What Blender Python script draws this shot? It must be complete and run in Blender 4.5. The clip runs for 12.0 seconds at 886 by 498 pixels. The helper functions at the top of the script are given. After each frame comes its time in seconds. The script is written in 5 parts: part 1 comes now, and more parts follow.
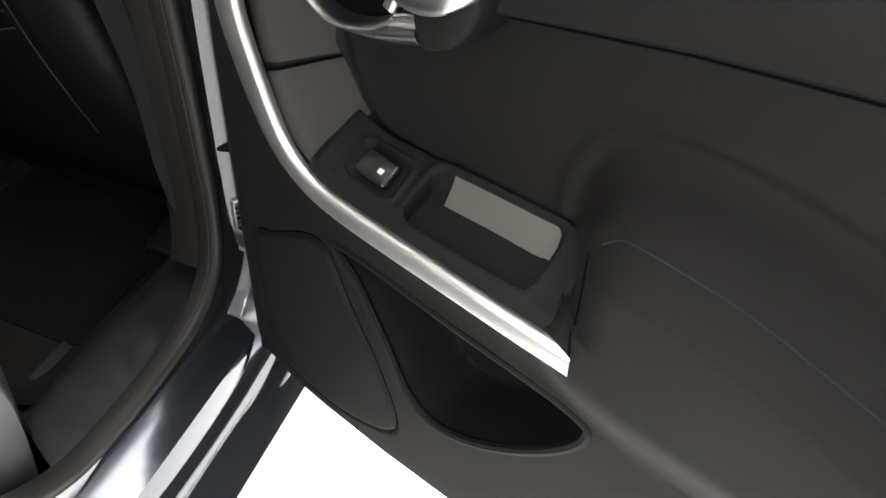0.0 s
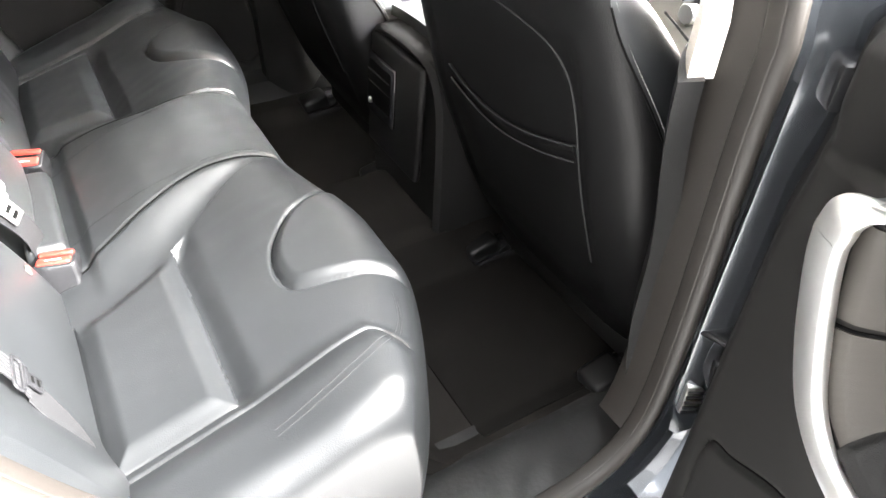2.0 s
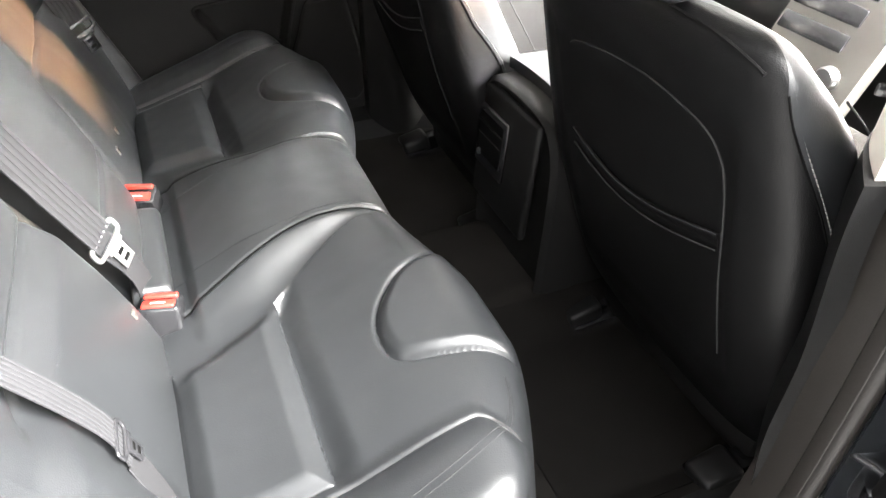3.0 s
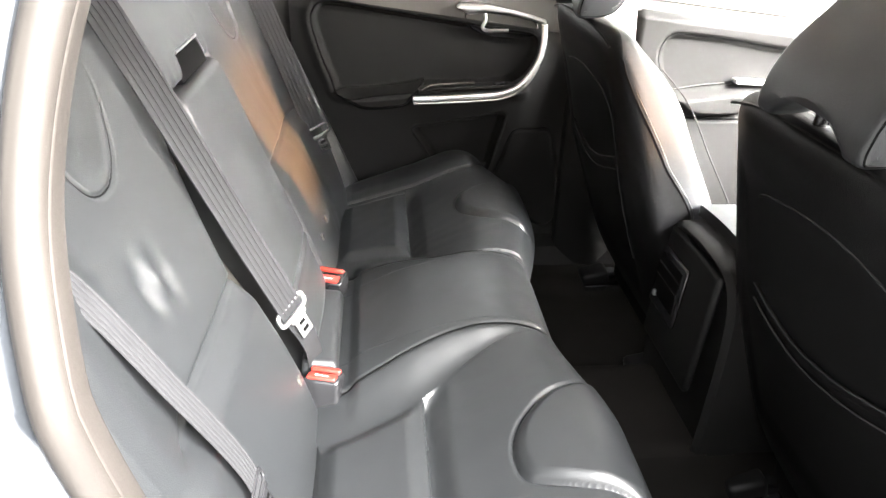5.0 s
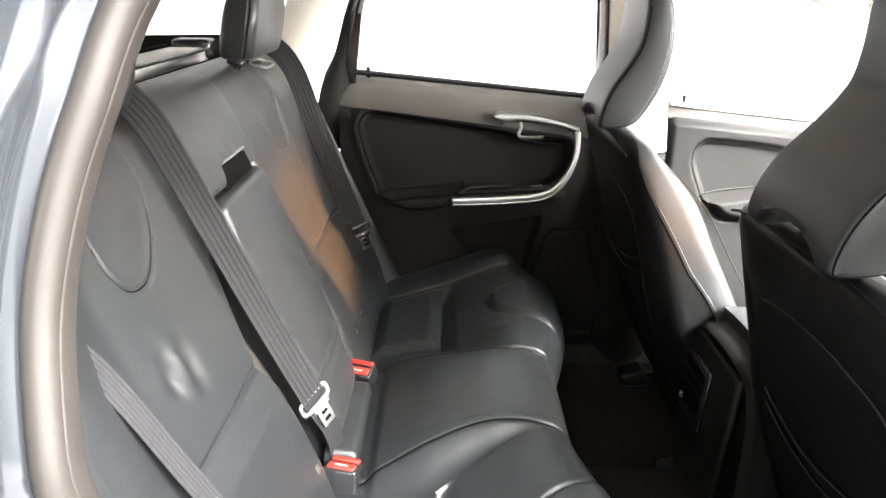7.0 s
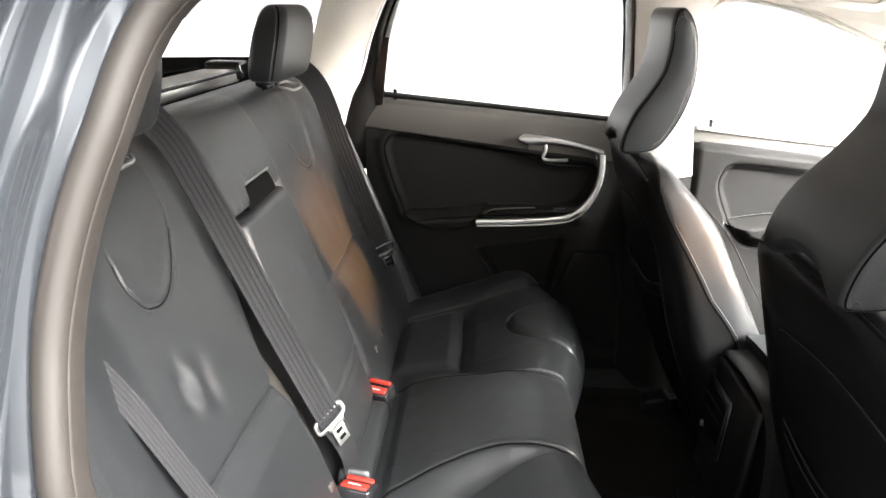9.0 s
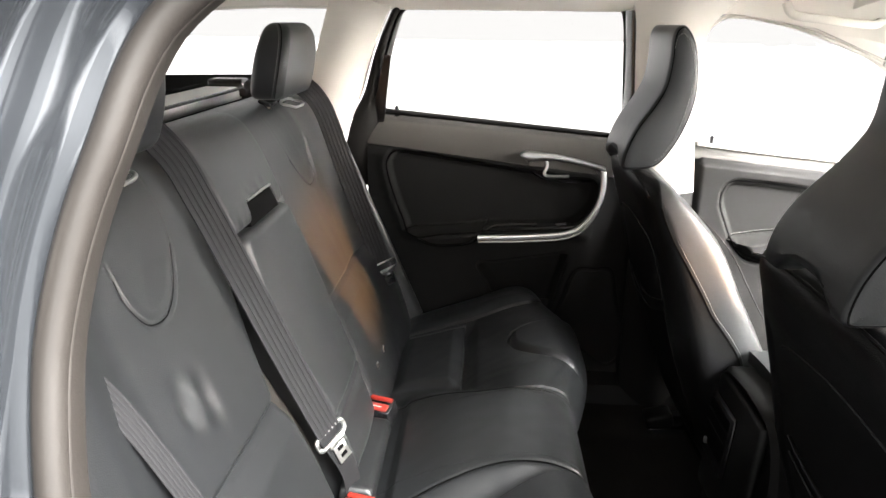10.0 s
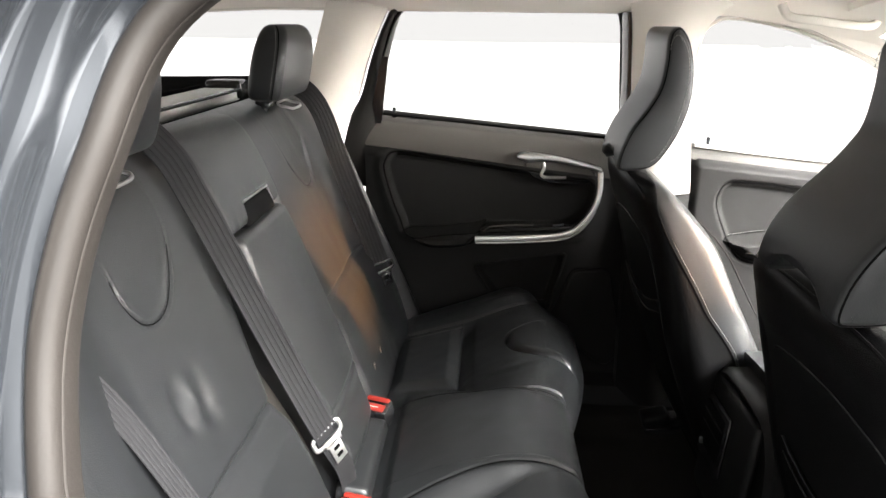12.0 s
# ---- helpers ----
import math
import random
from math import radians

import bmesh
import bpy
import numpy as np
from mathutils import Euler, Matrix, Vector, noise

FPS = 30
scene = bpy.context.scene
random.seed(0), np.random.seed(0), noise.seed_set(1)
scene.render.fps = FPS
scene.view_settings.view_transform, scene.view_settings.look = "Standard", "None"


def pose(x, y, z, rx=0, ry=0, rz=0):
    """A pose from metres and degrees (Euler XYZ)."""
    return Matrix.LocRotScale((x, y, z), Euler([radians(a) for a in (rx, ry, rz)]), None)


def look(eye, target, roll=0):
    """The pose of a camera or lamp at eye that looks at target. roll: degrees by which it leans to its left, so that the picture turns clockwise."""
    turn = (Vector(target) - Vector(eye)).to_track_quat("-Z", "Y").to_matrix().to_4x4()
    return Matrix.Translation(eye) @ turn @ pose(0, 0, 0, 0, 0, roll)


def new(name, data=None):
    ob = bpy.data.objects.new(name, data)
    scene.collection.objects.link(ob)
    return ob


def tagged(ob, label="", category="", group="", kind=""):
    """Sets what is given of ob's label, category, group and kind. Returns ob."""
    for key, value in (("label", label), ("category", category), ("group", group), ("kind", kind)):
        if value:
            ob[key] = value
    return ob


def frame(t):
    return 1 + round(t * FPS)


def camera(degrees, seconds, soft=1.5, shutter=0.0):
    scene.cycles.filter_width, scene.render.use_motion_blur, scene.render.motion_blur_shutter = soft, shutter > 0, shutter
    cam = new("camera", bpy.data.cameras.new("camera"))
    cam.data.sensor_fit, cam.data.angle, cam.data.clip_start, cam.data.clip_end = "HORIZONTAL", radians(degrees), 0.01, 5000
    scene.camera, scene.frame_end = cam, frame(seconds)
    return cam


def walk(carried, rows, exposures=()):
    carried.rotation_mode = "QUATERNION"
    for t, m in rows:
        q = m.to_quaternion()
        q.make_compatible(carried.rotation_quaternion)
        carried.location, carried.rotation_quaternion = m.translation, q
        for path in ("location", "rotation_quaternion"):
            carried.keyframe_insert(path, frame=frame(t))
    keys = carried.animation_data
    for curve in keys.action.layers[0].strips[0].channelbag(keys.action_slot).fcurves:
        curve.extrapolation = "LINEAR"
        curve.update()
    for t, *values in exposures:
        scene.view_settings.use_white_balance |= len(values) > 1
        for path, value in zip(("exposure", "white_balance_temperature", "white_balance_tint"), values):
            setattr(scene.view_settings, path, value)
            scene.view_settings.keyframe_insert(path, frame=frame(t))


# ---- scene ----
cam = camera(65.0, 12.0)
PATH = [
    (0, (0.192, -1.185, 1.324), (1.549, -0.822, -0.1), 7.4),
    (0.5, (0.216, -1.153, 1.338), (1.556, -0.63, -0.051), 6.4),
    (1, (0.236, -1.12, 1.333), (1.486, -0.384, -0.044), 5.9),
    (1.5, (0.226, -1.064, 1.346), (1.25, -0.001, -0.003), 2.9),
    (2, (0.222, -1.034, 1.35), (1.018, 0.267, 0.056), 2.0),
    (2.5, (0.219, -1.01, 1.351), (0.894, 0.386, 0.088), 1.5),
    (3, (0.208, -0.938, 1.359), (0.843, 0.496, 0.118), 1.7),
    (3.5, (0.202, -0.905, 1.353), (0.77, 0.585, 0.146), 2.6),
    (3.7, (0.209, -0.912, 1.361), (0.666, 0.633, 0.176), 2.2),
    (5.3, (0.23, -0.994, 1.366), (0.387, 0.791, 0.477), 1.6),
    (5.5, (0.238, -1.007, 1.374), (0.373, 0.798, 0.525), 1.0),
    (6, (0.252, -1.021, 1.381), (0.344, 0.816, 0.594), 0.3),
    (6.5, (0.27, -1.025, 1.391), (0.314, 0.839, 0.665), 0.6),
    (7, (0.29, -1.028, 1.396), (0.281, 0.841, 0.684), 0.7),
    (9, (0.312, -1.033, 1.405), (0.211, 0.851, 0.741), 0.8),
    (9.5, (0.314, -1.034, 1.405), (0.209, 0.859, 0.769), 0.6),
    (10, (0.312, -1.033, 1.405), (0.205, 0.865, 0.785), 0.7),
    (10.5, (0.314, -1.037, 1.405), (0.197, 0.861, 0.786), 0.6),
    (11, (0.314, -1.037, 1.407), (0.196, 0.86, 0.784), 0.9),
    (11.5, (0.316, -1.037, 1.407), (0.203, 0.861, 0.786), 0.9),
    (12, (0.318, -1.037, 1.405), (0.212, 0.863, 0.789), 0.7),
]
walk(cam, [(t, look(eye, target, roll)) for t, eye, target, roll in PATH], [(0, 2.2), (0.5, 3.4), (1.0, 3.85), (1.5, 4.05), (2.0, 3.95), (2.6, 3.6), (3.5, 3.35), (5.4, 3.2), (6.5, 2.75), (7.2, 2.45), (9, 2.0), (10, 1.85), (12, 1.75)])

# ---- world and light: white photo hall, soft key from the open door side ----
world = bpy.data.worlds.new("hall_white")
scene.world = world
world.use_nodes = True
bg = world.node_tree.nodes["Background"]
tree = world.node_tree
geo = tree.nodes.new("ShaderNodeTexCoord")
split = tree.nodes.new("ShaderNodeSeparateXYZ")
fade = tree.nodes.new("ShaderNodeValToRGB")
fade.color_ramp.elements[0].position, fade.color_ramp.elements[0].color = 0.30, (1.0, 0.985, 0.965, 1)
fade.color_ramp.elements[1].position, fade.color_ramp.elements[1].color = 0.85, (1.0, 1.0, 1.01, 1)
tree.links.new(geo.outputs["Generated"], split.inputs["Vector"])
tree.links.new(split.outputs["Z"], fade.inputs["Fac"])
# bright lobe added to the world on the open door's side, to light the seats
front_dir = tree.nodes.new("ShaderNodeVectorMath")
front_dir.operation = "DOT_PRODUCT"
front_dir.inputs[1].default_value = (0.45, -0.50, 0.74)
tree.links.new(geo.outputs["Generated"], front_dir.inputs[0])
amount = tree.nodes.new("ShaderNodeMapRange")
amount.interpolation_type = "SMOOTHSTEP"
amount.inputs["From Min"].default_value, amount.inputs["From Max"].default_value = 0.50, 1.0
amount.inputs["To Min"].default_value, amount.inputs["To Max"].default_value = 0.34, 3.6
tree.links.new(front_dir.outputs["Value"], amount.inputs["Value"])
both = tree.nodes.new("ShaderNodeVectorMath")
both.operation = "SCALE"
tree.links.new(fade.outputs["Color"], both.inputs[0])
tree.links.new(amount.outputs["Result"], both.inputs["Scale"])
# second, warmer lobe added ahead of the car to brighten the backrests
ahead = tree.nodes.new("ShaderNodeVectorMath")
ahead.operation = "DOT_PRODUCT"
ahead.inputs[1].default_value = (0.99, -0.06, 0.12)
tree.links.new(geo.outputs["Generated"], ahead.inputs[0])
ahead_amount = tree.nodes.new("ShaderNodeMapRange")
ahead_amount.interpolation_type = "SMOOTHSTEP"
ahead_amount.inputs["From Min"].default_value, ahead_amount.inputs["From Max"].default_value = 0.80, 1.0
ahead_amount.inputs["To Min"].default_value, ahead_amount.inputs["To Max"].default_value = 0.0, 25.0
tree.links.new(ahead.outputs["Value"], ahead_amount.inputs["Value"])
warm = tree.nodes.new("ShaderNodeVectorMath")
warm.operation = "SCALE"
warm.inputs[0].default_value = (1.0, 0.95, 0.89)
tree.links.new(ahead_amount.outputs["Result"], warm.inputs["Scale"])
total = tree.nodes.new("ShaderNodeVectorMath")
total.operation = "ADD"
tree.links.new(both.outputs["Vector"], total.inputs[0])
tree.links.new(warm.outputs["Vector"], total.inputs[1])
tree.links.new(total.outputs["Vector"], bg.inputs["Color"])
bg.inputs["Strength"].default_value = 1.0
sun_data = bpy.data.lights.new("sun", "SUN")
sun_data.energy = 11.8
sun_data.angle = radians(34)
sun_data.color = (1.0, 0.98, 0.95)
sun = new("sun", sun_data)
sun.matrix_world = look((1.12, -1.20, 1.86), (0.25, -0.3, 0.75))


# warm spot lamp of the hall, ahead of the car; its beam falls between the front seats
lamp_data = bpy.data.lights.new("warm_hall_lamp", "SPOT")
lamp_data.energy, lamp_data.color = 2600.0, (1.0, 0.50, 0.20)
lamp_data.spot_size, lamp_data.spot_blend, lamp_data.shadow_soft_size = radians(5.0), 0.7, 0.06
hall_lamp = new("warm_hall_lamp", lamp_data)
hall_lamp.matrix_world = look((3.9, -1.50, 1.50), (0.0, 0.300, 0.93))

# ---- materials ----
def material(name, color, rough=0.5, metal=0.0, bump=0.0, scale=600.0, kind="noise", vary=0.15, coat=0.0, spec=0.5, wear=6.0):
    m = bpy.data.materials.new(name)
    m.use_nodes = True
    nt = m.node_tree
    b = nt.nodes["Principled BSDF"]
    b.inputs["Metallic"].default_value = metal
    b.inputs["Coat Weight"].default_value = coat
    b.inputs["Coat Roughness"].default_value = 0.08
    b.inputs["Specular IOR Level"].default_value = spec
    co = nt.nodes.new("ShaderNodeTexCoord")
    big = nt.nodes.new("ShaderNodeTexNoise")
    big.inputs["Scale"].default_value = wear
    big.inputs["Detail"].default_value = 6
    nt.links.new(co.outputs["Object"], big.inputs["Vector"])
    ramp = nt.nodes.new("ShaderNodeMapRange")
    ramp.inputs["To Min"].default_value = 1 - vary
    ramp.inputs["To Max"].default_value = 1 + vary
    nt.links.new(big.outputs["Fac"], ramp.inputs["Value"])
    mul = nt.nodes.new("ShaderNodeVectorMath")
    mul.operation = "SCALE"
    mul.inputs[0].default_value = color
    nt.links.new(ramp.outputs["Result"], mul.inputs["Scale"])
    nt.links.new(mul.outputs["Vector"], b.inputs["Base Color"])
    rr = nt.nodes.new("ShaderNodeMath")
    rr.operation = "MULTIPLY"
    rr.inputs[1].default_value = rough
    nt.links.new(ramp.outputs["Result"], rr.inputs[0])
    nt.links.new(rr.outputs["Value"], b.inputs["Roughness"])
    if bump:
        if kind == "voronoi":
            fine = nt.nodes.new("ShaderNodeTexVoronoi")
            fine.inputs["Scale"].default_value = scale
            out = fine.outputs["Distance"]
        elif kind == "wave":
            fine = nt.nodes.new("ShaderNodeTexWave")
            fine.inputs["Scale"].default_value = scale
            out = fine.outputs["Fac"]
        else:
            fine = nt.nodes.new("ShaderNodeTexNoise")
            fine.inputs["Scale"].default_value = scale
            fine.inputs["Detail"].default_value = 3
            out = fine.outputs["Fac"]
        nt.links.new(co.outputs["Object"], fine.inputs["Vector"])
        bn = nt.nodes.new("ShaderNodeBump")
        bn.inputs["Strength"].default_value = bump
        bn.inputs["Distance"].default_value = 0.001
        nt.links.new(out, bn.inputs["Height"])
        nt.links.new(bn.outputs["Normal"], b.inputs["Normal"])
    return m


LEATHER = material("black_leather", (0.0115, 0.0124, 0.0133), 0.38, bump=0.14, scale=700, kind="voronoi", vary=0.12, spec=0.5)
# darker, duller copy of the leather: shade on the front seats' rear, put into colour
SEAT_SHADED = material("shaded_seat_leather", (0.0042, 0.0042, 0.0044), 0.42, bump=0.25, scale=700, kind="voronoi", vary=0.12, spec=0.14)
PLASTIC = material("dark_grained_plastic", (0.0090, 0.0089, 0.0088), 0.6, spec=0.15, bump=0.3, scale=900, kind="voronoi")
GLOSS = material("gloss_black_plastic", (0.012, 0.012, 0.013), 0.22)
VINYL = material("soft_dark_vinyl", (0.0098, 0.0095, 0.0092), 0.65, bump=0.2, scale=1200, spec=0.12)
TRIM = material("beige_pillar_trim", (0.55, 0.52, 0.47), 0.75, bump=0.15, scale=1500, vary=0.04)
LINING = material("beige_roof_fabric", (0.68, 0.64, 0.58), 0.9, bump=0.3, scale=2500, vary=0.05)
ALU = material("brushed_aluminium", (0.86, 0.85, 0.83), 0.38, metal=1.0, vary=0.08)
CHROME = material("satin_chrome", (0.52, 0.52, 0.51), 0.28, metal=1.0, vary=0.05)
STEEL = material("belt_tongue_steel", (0.62, 0.62, 0.61), 0.32, metal=1.0, vary=0.1)
BLACKTRIM = material("black_pillar_plastic", (0.006, 0.006, 0.0061), 0.45, bump=0.2, scale=900, kind="voronoi", spec=0.25)
RUBBER = material("door_seal_rubber", (0.0090, 0.0080, 0.0072), 0.58, bump=0.1, scale=300, spec=0.18)
SEAL = material("brown_grey_seal", (0.014, 0.0122, 0.0108), 0.5, bump=0.15, scale=300, spec=0.3)
PAINT = material("grey_metallic_paint", (0.050, 0.055, 0.062), 0.14, metal=0.75, coat=0.8, vary=0.04)
CARPET = material("brown_black_carpet", (0.0100, 0.0091, 0.0082), 1.0, bump=1.0, scale=900, vary=0.6, wear=11, spec=0.05)
MAT = material("black_mat_pile", (0.0065, 0.0060, 0.0055), 1.0, bump=1.0, scale=1100, vary=0.5, wear=14, spec=0.03)
WEB = material("belt_webbing", (0.013, 0.013, 0.0138), 0.8, spec=0.12, bump=0.5, scale=900, vary=0.08)
WEB_LINE = material("belt_webbing_line", (0.018, 0.018, 0.0192), 0.8, spec=0.12, bump=0.3, scale=900)
RED = material("red_buckle_plastic", (0.24, 0.020, 0.013), 0.4, vary=0.05)
WHITE = material("white_print", (0.8, 0.8, 0.78), 0.5)
THREAD = material("grey_stitching", (0.022, 0.022, 0.0225), 0.8, spec=0.1)
STITCH = material("pale_stitching", (0.11, 0.108, 0.105), 0.7)
FLOOR = material("grey_hall_floor", (0.20, 0.198, 0.196), 0.45, vary=0.03, wear=1.5)
LINER = material("grey_cup_liner", (0.10, 0.096, 0.088), 0.6, bump=0.2, scale=900)
SCUFF = material("scuffed_sill_plastic", (0.016, 0.016, 0.016), 0.5, bump=0.4, scale=140, vary=0.9, wear=38, spec=0.3)
CHANNEL = material("brown_grey_plastic", (0.036, 0.033, 0.029), 0.6, bump=0.15, scale=900, spec=0.3)
COVERED = material("dark_outer_cover", (0.022, 0.021, 0.020), 0.35, vary=0.1)
COVER = material("grey_cargo_cover", (0.55, 0.55, 0.54), 0.6, bump=0.2, scale=500)
JOINT = material("dark_joint_and_shade", (0.003, 0.003, 0.003), 0.9, spec=0.02)
# door vinyl lightened to paint the light on the window ledges; greys the dash panel too
LEDGE = material("lightened_ledge_grey", (0.060, 0.056, 0.050), 0.6, bump=0.2, scale=1200, spec=0.3)
GLASS = bpy.data.materials.new("clear_glass")
GLASS.use_nodes = True
gb = GLASS.node_tree.nodes["Principled BSDF"]
gb.inputs["Transmission Weight"].default_value = 1.0
gb.inputs["Roughness"].default_value = 0.0
gb.inputs["IOR"].default_value = 1.05


# ---- building tools ----
def thing(name, label, category, group="", kind="", at=(0, 0, 0)):
    e = new(name)
    e.empty_display_size = 0.05
    e.location = at
    return tagged(e, label, category, group, kind)


def part(name, bm, mat, parent, label="", smooth=True):
    bmesh.ops.recalc_face_normals(bm, faces=bm.faces)
    me = bpy.data.meshes.new(name)
    bm.to_mesh(me)
    bm.free()
    if smooth:
        me.shade_smooth()
        me.set_sharp_from_angle(angle=radians(44))
    me.materials.append(mat)
    ob = new(name, me)
    if parent is not None:
        ob.parent = parent
        top = parent
        off = Vector((0, 0, 0))
        while top is not None:
            off += top.location
            top = top.parent
        ob.location = -off
    if label:
        ob["label"] = label
    return ob


def spline(pts, n, closed=False):
    """Catmull-Rom through the points, n samples."""
    p = [np.array(q, float) for q in pts]
    m = len(p)
    out = []
    spans = m if closed else m - 1
    for i in range(n):
        f = i / (n if closed else n - 1) * spans
        k = min(int(f), spans - 1)
        t = f - k
        if closed:
            a, b, c, d = p[(k - 1) % m], p[k % m], p[(k + 1) % m], p[(k + 2) % m]
        else:
            a, b, c, d = p[max(k - 1, 0)], p[k], p[k + 1], p[min(k + 2, m - 1)]
        out.append(0.5 * (2 * b + (c - a) * t + (2 * a - 5 * b + 4 * c - d) * t * t + (3 * b - a - 3 * c + d) * t ** 3))
    return out


def slab(fn, us, vs, off):
    """A closed body: the surface fn and its copy moved by off(u, v)."""
    bm = bmesh.new()
    n, m = len(us), len(vs)
    top = [[bm.verts.new(fn(u, v)) for v in vs] for u in us]
    low = [[bm.verts.new(Vector(fn(u, v)) + Vector(off(u, v) if callable(off) else off)) for v in vs] for u in us]
    for i in range(n - 1):
        for j in range(m - 1):
            bm.faces.new((top[i][j], top[i][j + 1], top[i + 1][j + 1], top[i + 1][j]))
            bm.faces.new((low[i][j], low[i + 1][j], low[i + 1][j + 1], low[i][j + 1]))
    for i in range(n - 1):
        bm.faces.new((top[i][0], top[i + 1][0], low[i + 1][0], low[i][0]))
        bm.faces.new((top[i][m - 1], low[i][m - 1], low[i + 1][m - 1], top[i + 1][m - 1]))
    for j in range(m - 1):
        bm.faces.new((top[0][j], low[0][j], low[0][j + 1], top[0][j + 1]))
        bm.faces.new((top[n - 1][j], top[n - 1][j + 1], low[n - 1][j + 1], low[n - 1][j]))
    return bm


def loft(rings, cap=True, closed=True):
    bm = bmesh.new()
    vs = [[bm.verts.new(p) for p in r] for r in rings]
    m = len(vs[0])
    for a, b in zip(vs, vs[1:]):
        for i in range(m if closed else m - 1):
            bm.faces.new((a[i], a[(i + 1) % m], b[(i + 1) % m], b[i]))
    if cap:
        bm.faces.new(vs[0])
        bm.faces.new(list(reversed(vs[-1])))
    return bm


def sweep(path, profile, up=(0, 0, 1), closed=False, cap=True, outline=True):
    """Moves the profile (side, up offsets) along the path."""
    path = [Vector(p) for p in path]
    n = len(path)
    rings = []
    for i, p in enumerate(path):
        a = path[(i - 1) % n] if (closed or i > 0) else path[i]
        b = path[(i + 1) % n] if (closed or i < n - 1) else path[i]
        t = (b - a).normalized()
        u = Vector(up(i) if callable(up) else up)
        s = t.cross(u).normalized()
        v = s.cross(t).normalized()
        rings.append([p + s * x + v * y for x, y in profile])
    if closed:
        rings.append(rings[0])
        bm = loft(rings, cap=False, closed=outline)
        bmesh.ops.remove_doubles(bm, verts=bm.verts, dist=1e-6)
        return bm
    return loft(rings, cap=cap and outline, closed=outline)


def disc(r, n=10, sx=1.0, sy=1.0):
    return [(r * sx * math.cos(2 * math.pi * i / n), r * sy * math.sin(2 * math.pi * i / n)) for i in range(n)]


def flat(w, h, r=None, n=3):
    """Rounded rectangle profile w x h."""
    r = min(w, h) * 0.45 if r is None else r
    out = []
    for cx, cy, a0 in ((1, 1, 0), (-1, 1, 90), (-1, -1, 180), (1, -1, 270)):
        for k in range(n + 1):
            a = radians(a0 + 90 * k / n)
            out.append((cx * (w / 2 - r) + r * math.cos(a), cy * (h / 2 - r) + r * math.sin(a)))
    return out


def rbox(size, m=None, r=0.005, seg=2):
    bm = bmesh.new()
    bmesh.ops.create_cube(bm, size=1, matrix=Matrix.Diagonal((*size, 1)))
    bmesh.ops.bevel(bm, geom=list(bm.edges), offset=min(r, min(size) * 0.49), segments=seg, profile=0.5, affect="EDGES")
    if m is not None:
        bmesh.ops.transform(bm, matrix=m, verts=bm.verts)
    return bm


def sm(a, b, x):
    t = min(1.0, max(0.0, (x - a) / (b - a)))
    return t * t * (3 - 2 * t)


def bell(x, w):
    return math.exp(-(x / w) ** 2)


def span(a, b, n):
    return [a + (b - a) * i / (n - 1) for i in range(n)]


def dashes(pts, out, parent, step, length, mat, radius=0.0007):
    """Short raised thread dashes along a path, one mesh."""
    bm = bmesh.new()
    run, goal = 0.0, 0.0
    for p, q in zip(pts, pts[1:]):
        d = q - p
        ll = d.length
        if ll < 1e-9:
            continue
        d = d / ll
        while goal < run + ll:
            e0 = p + d * (goal - run)
            e1 = e0 + d * length
            side = d.cross(out).normalized() * radius
            v = [bm.verts.new(x) for e in (e0, e1) for x in (e - side, e + side, e + out * radius * 2.2)]
            for f in ((0, 1, 4, 3), (1, 2, 5, 4), (2, 0, 3, 5), (0, 2, 1), (3, 4, 5)):
                bm.faces.new([v[i] for i in f])
            goal += step
        run += ll
    return part("stitching", bm, mat, parent, "fine seam stitches")


BOXES = {}


def inside(px, py, poly):
    """Signed distance to a polygon, positive within; coarse when far outside."""
    box = BOXES.get(id(poly))
    if box is None:
        xs, ys = [p[0] for p in poly], [p[1] for p in poly]
        box = BOXES[id(poly)] = (min(xs), max(xs), min(ys), max(ys), [(*p, q[0] - p[0], q[1] - p[1], (q[0] - p[0]) ** 2 + (q[1] - p[1]) ** 2 + 1e-12) for p, q in zip(poly, poly[1:] + poly[:1])], poly)
    out = max(box[0] - px, px - box[1], box[2] - py, py - box[3])
    if out > 0.045:
        return -out
    best, within = 1e9, False
    for x1, y1, dx, dy, ll in box[4]:
        ax, ay = px - x1, py - y1
        t = (ax * dx + ay * dy) / ll
        if t > 1.0:
            ax, ay = ax - dx, ay - dy
        elif t > 0.0:
            ax, ay = ax - t * dx, ay - t * dy
        d = ax * ax + ay * ay
        if d < best:
            best = d
        if (y1 > py) != (y1 + dy > py) and px < x1 + (py - y1) / dy * dx:
            within = not within
    return math.sqrt(best) * (1 if within else -1)


# ---- hall floor ----
bm = bmesh.new()
bmesh.ops.create_grid(bm, x_segments=8, y_segments=8, size=60)
tagged(part("floor", bm, FLOOR, None), "plain grey floor of a bright photo hall", "floor", kind="structure")
# dark walls added out of view behind the camera, keeping light off the seat backs
DIM = material("dark_block_wall", (0.045, 0.045, 0.047), 0.8, bump=0.1, scale=40, vary=0.1)
for nm, size, place in (("block_wall_rear", (0.15, 3.4, 2.6), (-3.0, -2.5, 1.3)), ("block_wall_side", (3.0, 0.15, 2.6), (-1.5, -4.2, 1.3))):
    tagged(part(nm, rbox(size, pose(*place), 0.01), DIM, None), "plain dark grey wall of the photo hall", "wall", kind="structure")

# ---- car body: door openings, pillars, roof lining, sills, floor pan ----
car = thing("car_body", "dark grey metallic car body with beige pillar trim and black carpet", "car body")
